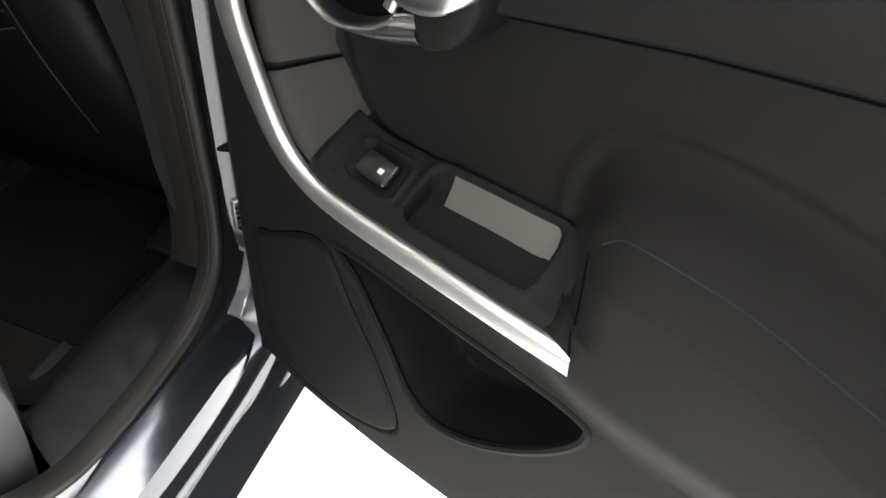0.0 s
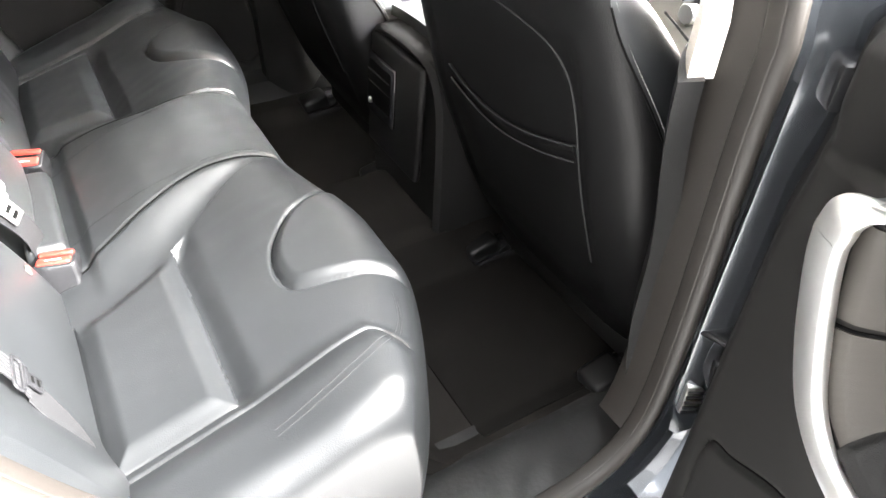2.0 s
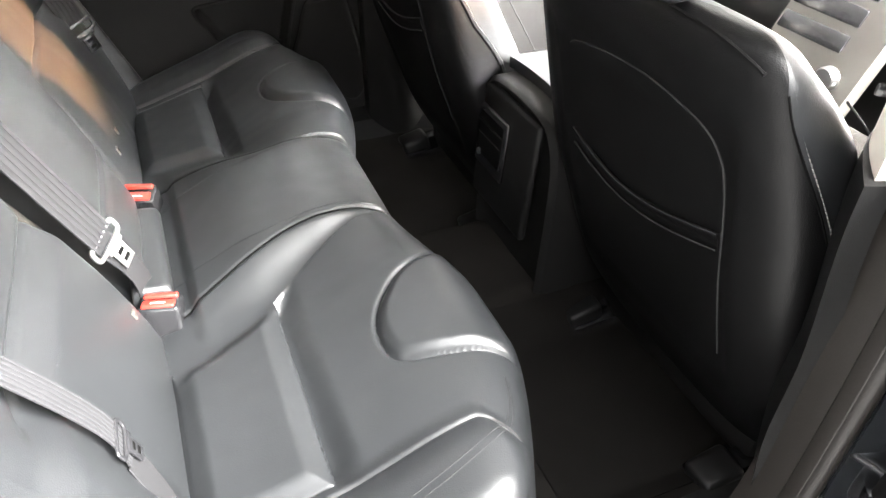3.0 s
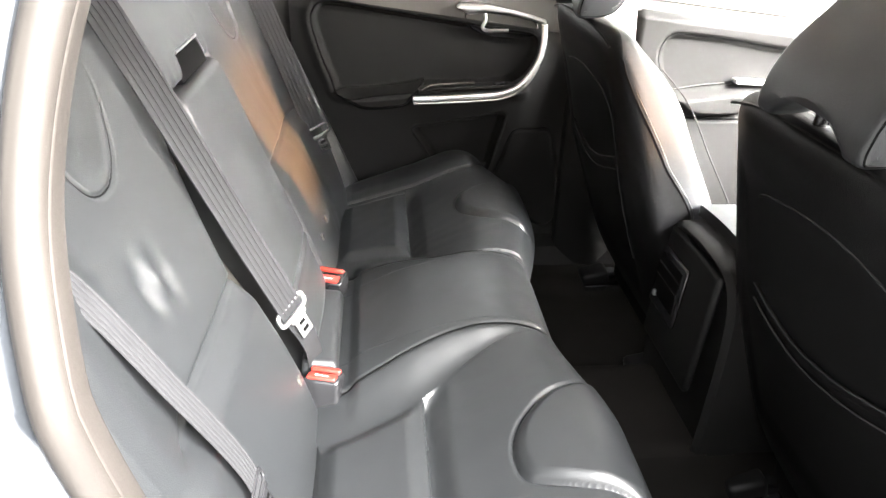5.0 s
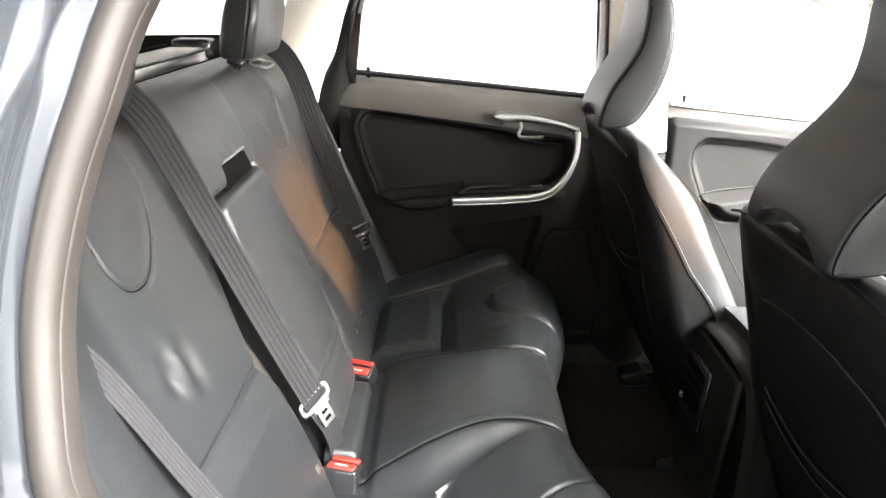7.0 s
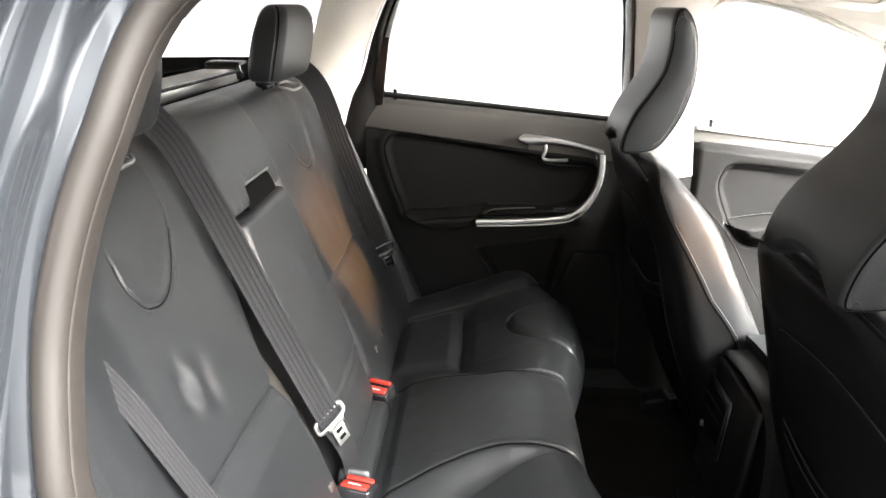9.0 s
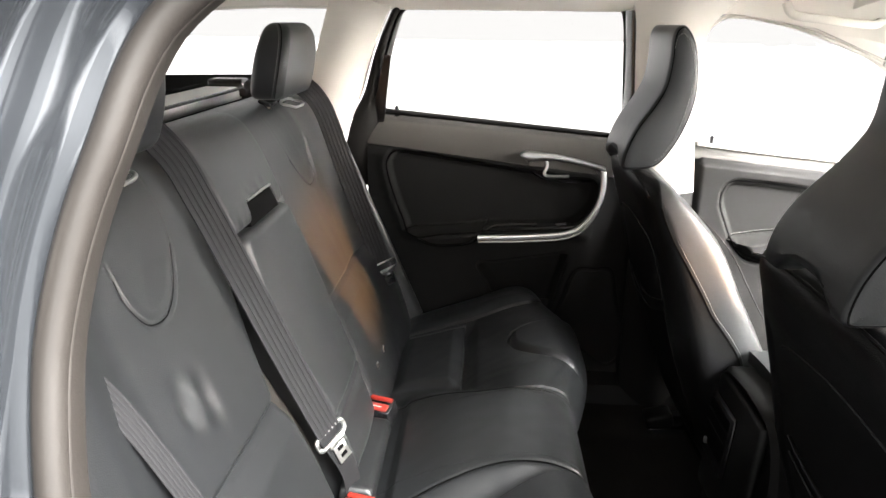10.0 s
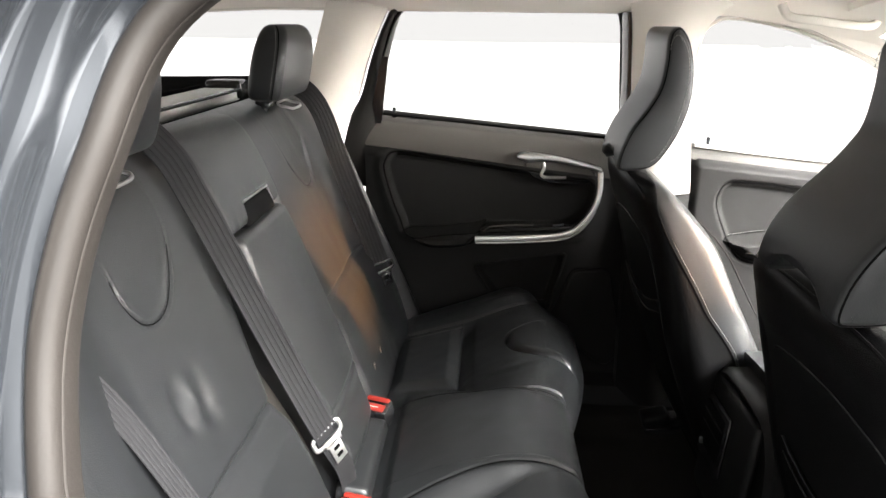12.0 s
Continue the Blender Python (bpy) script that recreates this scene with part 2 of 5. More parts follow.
# near door opening, seen from the side (x, z)
OPEN = [(0.775, 1.30), (0.765, 1.05), (0.770, 0.80), (0.765, 0.62), (0.735, 0.535), (0.66, 0.49), (0.52, 0.482), (0.42, 0.50), (0.33, 0.57),
        (0.25, 0.68), (0.165, 0.82), (0.100, 0.96), (0.066, 1.08), (0.0555, 1.18), (0.0615, 1.25), (0.084, 1.325), (0.126, 1.41), (0.22, 1.455),
        (0.42, 1.468), (0.62, 1.455), (0.74, 1.40)]


def tumble(z):
    """How far the side leans in above the belt line."""
    return 0.30 * max(0.0, z - 1.12)


def opening(n, side=-1.0, grow=0.0, y=0.70):
    pts = spline(OPEN, n, closed=True)
    out = []
    for i in range(n):
        a, b = pts[i - 1], pts[(i + 1) % n]
        t = (b - a) / np.linalg.norm(b - a)
        out.append(Vector((pts[i][0] + grow * t[1] * -1, side * (y - tumble(pts[i][1])), pts[i][1] + grow * t[0])))
    return out


def frame_strip(n, offs, side=-1.0):
    """Body strip round the opening; offs: rows of (growth, y)."""
    return [opening(n, side, g, y) for g, y in offs]


LOWER = [(0.008, 0.694), (0.018, 0.702), (0.034, 0.706), (0.046, 0.709), (0.053, 0.716), (0.057, 0.735), (0.060, 0.765), (0.066, 0.786), (0.078, 0.795), (0.090, 0.797), (0.097, 0.802), (0.101, 0.814), (0.108, 0.823), (0.125, 0.827), (0.150, 0.828)]
# the rear pillar's flange is shallow: a rounded fold, a flat, then the gap to the outer cover
UPPER = [(0.008, 0.694), (0.014, 0.699), (0.020, 0.700), (0.023, 0.702), (0.026, 0.706), (0.030, 0.712), (0.034, 0.715), (0.040, 0.7165), (0.050, 0.717), (0.056, 0.718), (0.0595, 0.721), (0.061, 0.728), (0.062, 0.742), (0.064, 0.765), (0.070, 0.79)]
rows = []
for (ga, ya), (gb, yb) in zip(LOWER, UPPER):
    lo, up = opening(160, -1, ga, ya), opening(160, -1, gb, yb)
    rows.append([p.lerp(q, sm(88, 103, k) * sm(148, 136, k)) for k, (p, q) in enumerate(zip(lo, up))])
bm = loft([r + [r[0]] for r in rows], cap=False, closed=False)
part("door_jamb", bm, PAINT, car, "grey metallic paint of the door opening")
seal_path = opening(160, -1, 0.000, 0.694)
part("door_seal", sweep(seal_path, disc(0.011, 10, 1.0, 1.25), up=(0, 1, 0), closed=True), SEAL, car, "dark rubber door seal")
part("pillar_lip", sweep(opening(160, -1, -0.006, 0.655)[1:30], flat(0.008, 0.050, 0.003), up=(0, 1, 0)), SEAL, car, "dark rubber lip beside the centre pillar")
lip = opening(160, -1, -0.008, 0.686)
part("seal_lip", sweep(lip, flat(0.007, 0.020, 0.003), up=(0, 1, 0), closed=True), SEAL, car, "dark rubber sealing lip")

cov = [[r[k] for k in range(102, 137)] for r in frame_strip(160, [(0.064, 0.760), (0.0640, 0.728), (0.066, 0.724), (0.072, 0.724), (0.086, 0.728), (0.088, 0.734), (0.13, 0.738), (0.22, 0.742)])]
part("pillar_cover", loft(cov, cap=False, closed=False), COVERED, car, "dark grey outer pillar cover")
# sill: inner plastic tread, stepped painted outer sill
bm = slab(lambda u, v: (u, v[0], v[1]), span(0.30, 1.25, 20), [(-0.50, 0.425), (-0.535, 0.43), (-0.56, 0.455), (-0.60, 0.478), (-0.64, 0.484), (-0.672, 0.480)], (0, 0, -0.05))
part("sill_tread", bm, SCUFF, car, "black plastic sill tread with pale scuffs")
bm = slab(lambda u, v: (u, v[0], v[1]), span(0.25, 0.80, 20), [(-0.70, 0.470), (-0.735, 0.462), (-0.765, 0.452), (-0.775, 0.43), (-0.778, 0.405), (-0.79, 0.395), (-0.83, 0.388), (-0.85, 0.375), (-0.86, 0.33), (-0.85, 0.24)], (0, 0.01, -0.05))
part("sill", bm, PAINT, car, "grey metallic painted door sill")
part("sill_seal", sweep([(0.25 + 0.03 * i, -0.783, 0.402) for i in range(19)], disc(0.008, 8)), RUBBER, car)

# carpeted floor pan with centre tunnel
FZ = 0.42


def floor_z(x, y):
    hump = 0.085 * (1 - sm(0.10, 0.20, abs(y)))
    rear = 0.16 * sm(0.56, 0.40, x)
    return FZ + hump + rear + 0.03 * sm(0.50, 0.56, abs(y))


bm = slab(lambda x, y: (x, y, floor_z(x, y) + 0.003 * noise.noise((x * 9, y * 9, 0))), span(0.30, 2.0, 70), span(-0.56, 0.66, 80), (0, 0, -0.04))
part("carpet", bm, CARPET, car, "black moulded floor carpet")
bm = slab(lambda x, y: (x, y, floor_z(x, y) + 0.010 + 0.004 * noise.noise((x * 7, y * 7, 3)) - 0.005 * sm(0.012, 0.0, min(x - 0.615, y + 0.535, -0.13 - y))), span(0.615, 0.96, 40), span(-0.535, -0.13, 40), (0, 0, -0.008))
mat_near = part("floor_mat", bm, MAT, None)
tagged(mat_near, "black textile floor mat lying on the car floor", "floor mat")
part("far_sill", slab(lambda u, v: (u, v[0], v[1]), span(-0.2, 1.6, 8), [(0.60, 0.43), (0.64, 0.49), (0.70, 0.50), (0.72, 0.70)], (0, 0.06, -0.02)), PLASTIC, car, "black plastic sill tread")
# under body closing panels
part("underbody", rbox((4.0, 1.5, 0.04), pose(0.4, 0, 0.27)), PLASTIC, car)

# near B pillar: light upper trim with belt slot, black lower trim
bm = slab(lambda z, a: (0.808 - 0.080 * a - 0.045 * sm(1.15, 1.45, z), -0.568 - 0.066 * a ** 1.4 + tumble(z), z), span(1.055, 1.46, 16), span(0, 1, 10), (0.025, -0.010, 0))
bp = part("pillar_trim", bm, TRIM, car, "light grey pillar trim")
part("belt_slot", rbox((0.030, 0.006, 0.012), pose(0.760, -0.598, 1.115, 0, 0, -38), 0.004), GLOSS, bp, "dark adjuster slot")
bm = slab(lambda z, a: (0.845 - 0.100 * a + 0.025 * sm(0.75, 0.45, z) - 0.032 * sm(0.80, 1.05, z), -0.565 - 0.072 * a ** 1.4 - 0.02 * sm(0.75, 0.45, z), z), span(0.43, 1.057, 20), span(0, 1, 10), (0.025, -0.010, 0))
part("lower_pillar_trim", bm, BLACKTRIM, car, "black lower pillar trim")
# pillar jamb with hinge block and wiring connector between body and open door
bm = slab(lambda z, a: (0.785 + 0.055 * a, -0.695 - 0.07 * a + tumble(z), z), span(0.42, 1.35, 20), span(0, 1, 6), (0.03, 0.04, 0))
part("pillar_jamb", bm, PAINT, car, "grey painted pillar jamb")
for z, h in ((0.60, 0.045), (0.98, 0.045)):
    hinge = part("door_hinge", rbox((0.045, 0.035, h), pose(0.812, -0.740, z + 0.10, 0, 0, -35), 0.006), GLOSS, car, "dark steel door hinge")
bm = rbox((0.040, 0.030, 0.055), pose(0.815, -0.712, 0.622, 0, 0, -30), 0.003)
conn = part("wiring_connector", bm, STEEL, car, "metal connector of the door wiring")
for k in range(5):
    part("connector_rib", rbox((0.036, 0.004, 0.004), pose(0.806, -0.727, 0.602 + 0.010 * k, 0, 0, -30), 0.001), GLOSS, conn)
part("door_check", sweep(spline([(0.80, -0.70, 0.74), (0.806, -0.745, 0.745), (0.80, -0.79, 0.742)], 8), flat(0.018, 0.012)), GLOSS, car, "dark door check strap")


# far side: C pillar, quarter window surround, B pillar, roof side rail
def far_pillar(name, left, right, mat, thick=0.03, belly=0.015, label=""):
    a, b = spline(left, 18), spline(right, 18)

    def fn(i, t):
        p = Vector(a[i]) * (1 - t) + Vector(b[i]) * t
        p.y -= belly * math.sin(math.pi * t)
        return p

    return part(name, slab(fn, range(18), span(0, 1, 8), (0, thick, 0)), mat, car, label)


far_pillar("c_pillar_trim", [(-0.13, 0.60, 1.10), (-0.12, 0.605, 1.20), (-0.100, 0.615, 1.27), (-0.075, 0.61, 1.35), (-0.04, 0.595, 1.455), (-0.03, 0.56, 1.49)],
           [(-0.06, 0.650, 1.10), (-0.020, 0.668, 1.17), (0.012, 0.668, 1.24), (0.045, 0.655, 1.34), (0.09, 0.63, 1.435), (0.13, 0.585, 1.475)], TRIM, label="beige rear pillar trim")
far_pillar("c_pillar_seal", [(-0.060, 0.705, 1.00), (-0.016, 0.690, 1.17), (0.018, 0.688, 1.24), (0.050, 0.672, 1.34), (0.098, 0.645, 1.438), (0.14, 0.60, 1.470)],
           [(0.050, 0.750, 1.00), (0.062, 0.728, 1.17), (0.064, 0.72, 1.24), (0.084, 0.700, 1.34), (0.116, 0.668, 1.430), (0.155, 0.63, 1.462)], RUBBER, label="black door seal")
far_pillar("b_pillar_trim", [(0.690, 0.652, 1.02), (0.675, 0.650, 1.12), (0.655, 0.625, 1.30), (0.638, 0.595, 1.43), (0.61, 0.57, 1.475)],
           [(0.825, 0.652, 1.02), (0.815, 0.650, 1.12), (0.79, 0.625, 1.30), (0.80, 0.595, 1.40), (0.86, 0.57, 1.465)], TRIM, 0.04, 0.03, "beige centre pillar trim")
far_pillar("lower_b_pillar_trim", [(0.69, 0.640, 0.42), (0.685, 0.650, 0.80), (0.69, 0.655, 1.016)], [(0.85, 0.640, 0.42), (0.83, 0.650, 0.80), (0.825, 0.655, 1.016)], PLASTIC, 0.04, 0.03, "black lower centre pillar trim")
far_pillar("b_pillar_seal", [(0.655, 0.70, 1.10), (0.640, 0.665, 1.30), (0.622, 0.635, 1.435)], [(0.677, 0.665, 1.10), (0.660, 0.64, 1.30), (0.642, 0.61, 1.435)], GLOSS, label="black window seal")

# roof lining, bowed across the car, falling towards windscreen and tail
def lining_z(x, y):
    return 1.515 - 0.075 * (abs(y) / 0.62) ** 3.2 - 0.30 * max(0.0, x - 0.80) ** 1.6 - 0.05 * max(0.0, -0.2 - x)


bm = slab(lambda x, y: (x, y, lining_z(x, y)), span(-1.15, 1.17, 60), span(-0.62, 0.62, 40), (0, 0, 0.06))
part("roof_lining", bm, LINING, car, "beige fabric roof lining")
# roof side rail above the far windows
bm = slab(lambda x, t: (x, 0.60 + 0.05 * t, lining_z(x, 0.60) + 0.004 - 0.020 * t), span(-1.1, 1.45, 40), span(0, 1, 5), (0, 0.03, 0.03))
part("roof_rail_trim", bm, LINING, car)
bm = slab(lambda x, t: (x, -0.60 - 0.04 * t, lining_z(x, 0.60) + 0.006 - 0.006 * t), span(-1.1, 1.45, 40), span(0, 1, 5), (0, -0.03, 0.04))
part("roof_rail_trim", bm, LINING, car)
# far quarter panel under and behind the quarter window, tail closing
bm = slab(lambda x, t: (x, 0.66 - 0.02 * t, 0.72 + (1.275 - 0.72) * t + 0.02 * (x + 0.1)), span(-1.1, -0.09, 16), span(0, 1, 10), (0, 0.04, 0))
part("quarter_trim", bm, PLASTIC, car, "dark lower luggage side trim")
bm = slab(lambda x, t: (x, 0.655 - 0.012 * t, 1.255 + 0.030 * t + 0.02 * (x + 0.1)), span(-1.1, -0.10, 12), span(0, 1, 4), (0, -0.02, 0))
part("quarter_ledge", bm, VINYL, car, "dark window ledge")
far_pillar("d_pillar_trim", [(-1.10, 0.62, 1.15), (-1.05, 0.60, 1.30), (-0.98, 0.57, 1.47)], [(-0.80, 0.63, 1.25), (-0.74, 0.62, 1.33), (-0.66, 0.585, 1.46)], TRIM)
part("tailgate_trim", slab(lambda y, z: (-1.15 + 0.10 * (z - 0.6), y, z), span(-0.62, 0.62, 8), span(0.5, 1.10, 6), (-0.05, 0, 0)), PLASTIC, car)
part("cargo_floor", rbox((0.95, 1.2, 0.04), pose(-0.68, 0, 0.62)), CARPET, car)
# near rear quarter: leather-free inner side trim and outer skin
bm = slab(lambda x, t: (x, -0.645 + 0.02 * t, 0.60 + 0.85 * t), span(-1.1, 0.02, 12), span(0, 1, 12), (0, -0.06, 0))
part("near_quarter_trim", bm, TRIM, car)

# ---- glass of the far side ----
def pane(name, pts, label):
    bm = bmesh.new()
    lo = [bm.verts.new(p) for p in pts]
    hi = [bm.verts.new(Vector(p) + Vector((0, 0.004, 0))) for p in pts]
    bm.faces.new(lo)
    bm.faces.new(list(reversed(hi)))
    for i in range(len(pts)):
        j = (i + 1) % len(pts)
        bm.faces.new((lo[i], hi[i], hi[j], lo[j]))
    ob = part(name, bm, GLASS, None, smooth=False)
    ob.visible_shadow = False
    return tagged(ob, label, "window", kind="structure")


pane("window_1", [(0.02, 0.735, 1.10), (0.68, 0.735, 1.08), (0.64, 0.64, 1.47), (0.10, 0.64, 1.47)], "clear closed side window of the rear door")
pane("window_2", [(0.82, 0.735, 1.05), (1.45, 0.735, 1.02), (1.30, 0.65, 1.30), (1.0, 0.64, 1.42), (0.80, 0.64, 1.46)], "clear closed side window of the front door")
pane("window_3", [(-0.85, 0.675, 1.24), (-0.10, 0.675, 1.26), (-0.03, 0.625, 1.47), (-0.72, 0.625, 1.45)], "clear rear quarter window")


for line in ([(0.045, 0.736, 1.190), (0.25, 0.738, 1.172), (0.45, 0.739, 1.154), (0.66, 0.739, 1.136)], [(0.045, 0.722, 1.18), (0.052, 0.705, 1.26), (0.078, 0.682, 1.35), (0.112, 0.660, 1.425), (0.16, 0.648, 1.447), (0.30, 0.644, 1.452), (0.50, 0.645, 1.450), (0.60, 0.648, 1.442), (0.626, 0.655, 1.415), (0.640, 0.682, 1.31), (0.660, 0.722, 1.14)]):
    part("window_seal", sweep(spline(line, 50), disc(0.0055, 8), up=(0, 1, 0)), RUBBER, car, "black window seal")
for line in ([(0.845, 0.727, 1.125), (1.0, 0.728, 1.108), (1.25, 0.728, 1.085)], [(0.828, 0.722, 1.12), (0.812, 0.690, 1.25), (0.808, 0.660, 1.375), (0.832, 0.652, 1.415), (0.88, 0.650, 1.425), (1.0, 0.655, 1.405), (1.12, 0.665, 1.365), (1.25, 0.68, 1.31), (1.45, 0.70, 1.18)]):
    part("window_seal", sweep(spline(line, 50), disc(0.005, 8), up=(0, 1, 0)), TRIM, car)
# far windscreen pillar and the glass that closes the cabin
far_pillar("a_pillar_trim", [(0.88, 0.585, 1.475), (1.02, 0.60, 1.450), (1.15, 0.62, 1.405), (1.35, 0.655, 1.28), (1.65, 0.69, 1.06)], [(0.90, 0.655, 1.432), (1.02, 0.66, 1.405), (1.14, 0.67, 1.362), (1.30, 0.69, 1.275), (1.58, 0.715, 1.05)], LINING, 0.03, 0.008, "beige windscreen pillar trim")
bm = slab(lambda x, z: (x, -0.70 + tumble(z), z), span(0.82, 1.55, 6), span(0.42, 1.10, 8), (0, -0.10, 0))
part("near_front_door_trim", bm, PLASTIC, car)
pane("window_4", [(0.82, -0.735, 1.09), (1.60, -0.735, 1.05), (1.15, -0.655, 1.40), (0.80, -0.635, 1.47)], "clear closed side window of the near front door")
pane("window_5", [(1.75, -0.66, 1.02), (1.75, 0.66, 1.02), (1.15, 0.58, 1.44), (1.15, -0.58, 1.44)], "clear raked windscreen")

# ---- open rear door on the near side ----
NEAR_H, NEAR_D, NEAR_N = Vector((0.80, -0.78, 0)), Vector((-0.39, -0.921, 0)), Vector((-0.921, 0.39, 0))


def near_door(u, w, z):
    """A place on the open door: u from the hinge, w out of the lining, z up."""
    return NEAR_H + NEAR_D * u + NEAR_N * w + Vector((0, 0, z))


STRIP = [(0.142, 1.0815), (0.127, 1.0745), (0.1165, 1.064), (0.1125, 1.046), (0.1125, 1.040), (0.1165, 1.022), (0.127, 0.995), (0.145, 0.957), (0.168, 0.922), (0.198, 0.901), (0.235, 0.893), (0.30, 0.896), (0.38, 0.904), (0.45, 0.911), (0.506, 0.918)]
STRIP_LINE = [tuple(p) for p in spline(STRIP[2:], 60)]
# sunken middle of the lining: along the strip, round the end of the shelf, over the arm rest
BASIN = [(0.126, 1.45)] + [tuple(p) for p in spline([(0.130, 1.075), (0.133, 1.046), (0.147, 1.010), (0.167, 0.966), (0.190, 0.934), (0.219, 0.913), (0.250, 0.905), (0.32, 0.908), (0.39, 0.918), (0.45, 0.926), (0.486, 0.932)], 60)] + [tuple(p) for p in spline([(0.488, 0.960), (0.480, 1.005), (0.492, 1.036), (0.530, 1.048), (0.60, 1.047), (0.70, 1.032), (0.82, 1.010), (0.99, 0.985)], 50)] + [(0.99, 1.45)]
ARM = [tuple(p) for p in spline([(0.496, 0.905), (0.490, 0.960), (0.489, 1.014), (0.53, 1.040), (0.62, 1.037), (0.76, 1.012), (0.97, 0.978), (0.99, 0.94), (0.80, 0.915), (0.66, 0.893), (0.56, 0.880), (0.515, 0.885)], 70, closed=True)]
POCKET = [tuple(p) for p in spline([(0.212, 0.800), (0.243, 0.765), (0.286, 0.708), (0.331, 0.646), (0.38, 0.636), (0.44, 0.675), (0.50, 0.745), (0.530, 0.806), (0.508, 0.826), (0.38, 0.816)], 60, closed=True)]
SPEAKER = [tuple(p) for p in spline([(0.055, 0.690), (0.100, 0.735), (0.185, 0.785), (0.232, 0.722), (0.288, 0.640), (0.316, 0.575), (0.300, 0.530), (0.206, 0.478), (0.107, 0.472), (0.072, 0.505)], 60, closed=True)]
UPPER_U = [0.05, 0.151, 0.241, 0.297, 0.340, 0.360, 0.397, 0.446, 0.486, 0.531, 0.70, 0.99]
UPPER_Z = [1.055, 1.086, 1.113, 1.122, 1.112, 1.106, 1.115, 1.127, 1.137, 1.146, 1.178, 1.230]
SHELF_U = [0.190, 0.219, 0.250, 0.32, 0.39, 0.45, 0.49]
SHELF_Z = [0.930, 0.915, 0.907, 0.910, 0.920, 0.928, 0.932]
INNER_Z = [0.962, 0.952, 0.948, 0.956, 0.967, 0.976, 0.984]
CUP = [(0.314, 0.020), (0.320, 0.012), (0.330, 0.009), (0.436, 0.009), (0.446, 0.012), (0.450, 0.022), (0.449, 0.062), (0.445, 0.071), (0.436, 0.074), (0.332, 0.074), (0.320, 0.071), (0.315, 0.062)]
SEAT = [(0.236, 0.022), (0.244, 0.016), (0.290, 0.016), (0.298, 0.022), (0.298, 0.056), (0.290, 0.064), (0.246, 0.064), (0.237, 0.056)]


def door_low(u):
    return float(np.interp(u, [-0.04, -0.03, 0.0, 0.02, 0.047, 0.10, 0.18, 0.30, 0.415, 0.60, 0.80, 0.98], [0.70, 0.63, 0.52, 0.46, 0.422, 0.412, 0.422, 0.448, 0.482, 0.56, 0.68, 0.82]))


def door_top(u):
    return 1.165 + 0.14 * u


def panel_w(u, z, pocket=True):
    """How far the lining stands out at (u, z)."""
    w = 0.074 - 0.010 * sm(0.95, 1.05, z)
    strip = min((u - a) ** 2 + (z - b) ** 2 for a, b in STRIP_LINE) ** 0.5
    w += 0.018 * bell(strip, 0.034)
    d = inside(u, z, BASIN)
    if d > -0.02:
        # the shelf and the channel slope down to the insert
        floor = 0.034 + 0.006 * sm(0.25, 0.6, u)
        k = min(1.0, max(0.0, (d + 0.002) / 0.040))
        k = k * k * (3 - 2 * k) * 0.5 + k * 0.5
        w += (floor - w) * k
        w += 0.003 * bell(d - 0.046, 0.008)
    a = inside(u, z, ARM)
    if a > -0.06:
        w = w + (0.108 - w) * sm(-0.030 if z > 0.95 else -0.055, 0.034, a)
    if pocket:
        w -= 0.085 * sm(-0.001, 0.018, inside(u, z, POCKET))
    s = inside(u, z, SPEAKER)
    w += 0.003 * sm(0.0, 0.006, s) - 0.003 * bell(s, 0.003)
    # soft upper part above handle and joint
    zl = float(np.interp(u, UPPER_U, UPPER_Z))
    w += (0.058 + 0.008 * sm(0.0, 0.05, z - zl) - w) * sm(-0.004, 0.010, z - zl)
    w -= 0.05 * sm(0.035, -0.035, u) + 0.030 * sm(0.030, 0.0, z - door_low(u)) + 0.02 * sm(0.03, 0.0, door_top(u) - z)
    return w


def on_door(u, z, lift=0.0):
    return near_door(u, panel_w(u, z) + lift, z)


def ribbon_loft(path, widths, thick, up):
    """A rounded strip of changing width along a path."""
    rings = []
    for i, p in enumerate(path):
        t = (path[min(i + 1, len(path) - 1)] - path[max(i - 1, 0)]).normalized()
        s = t.cross(up).normalized()
        v = s.cross(t).normalized()
        rings.append([p + s * x + v * y for x, y in flat(widths[i], thick, thick * 0.42, 3)])
    return loft(rings)


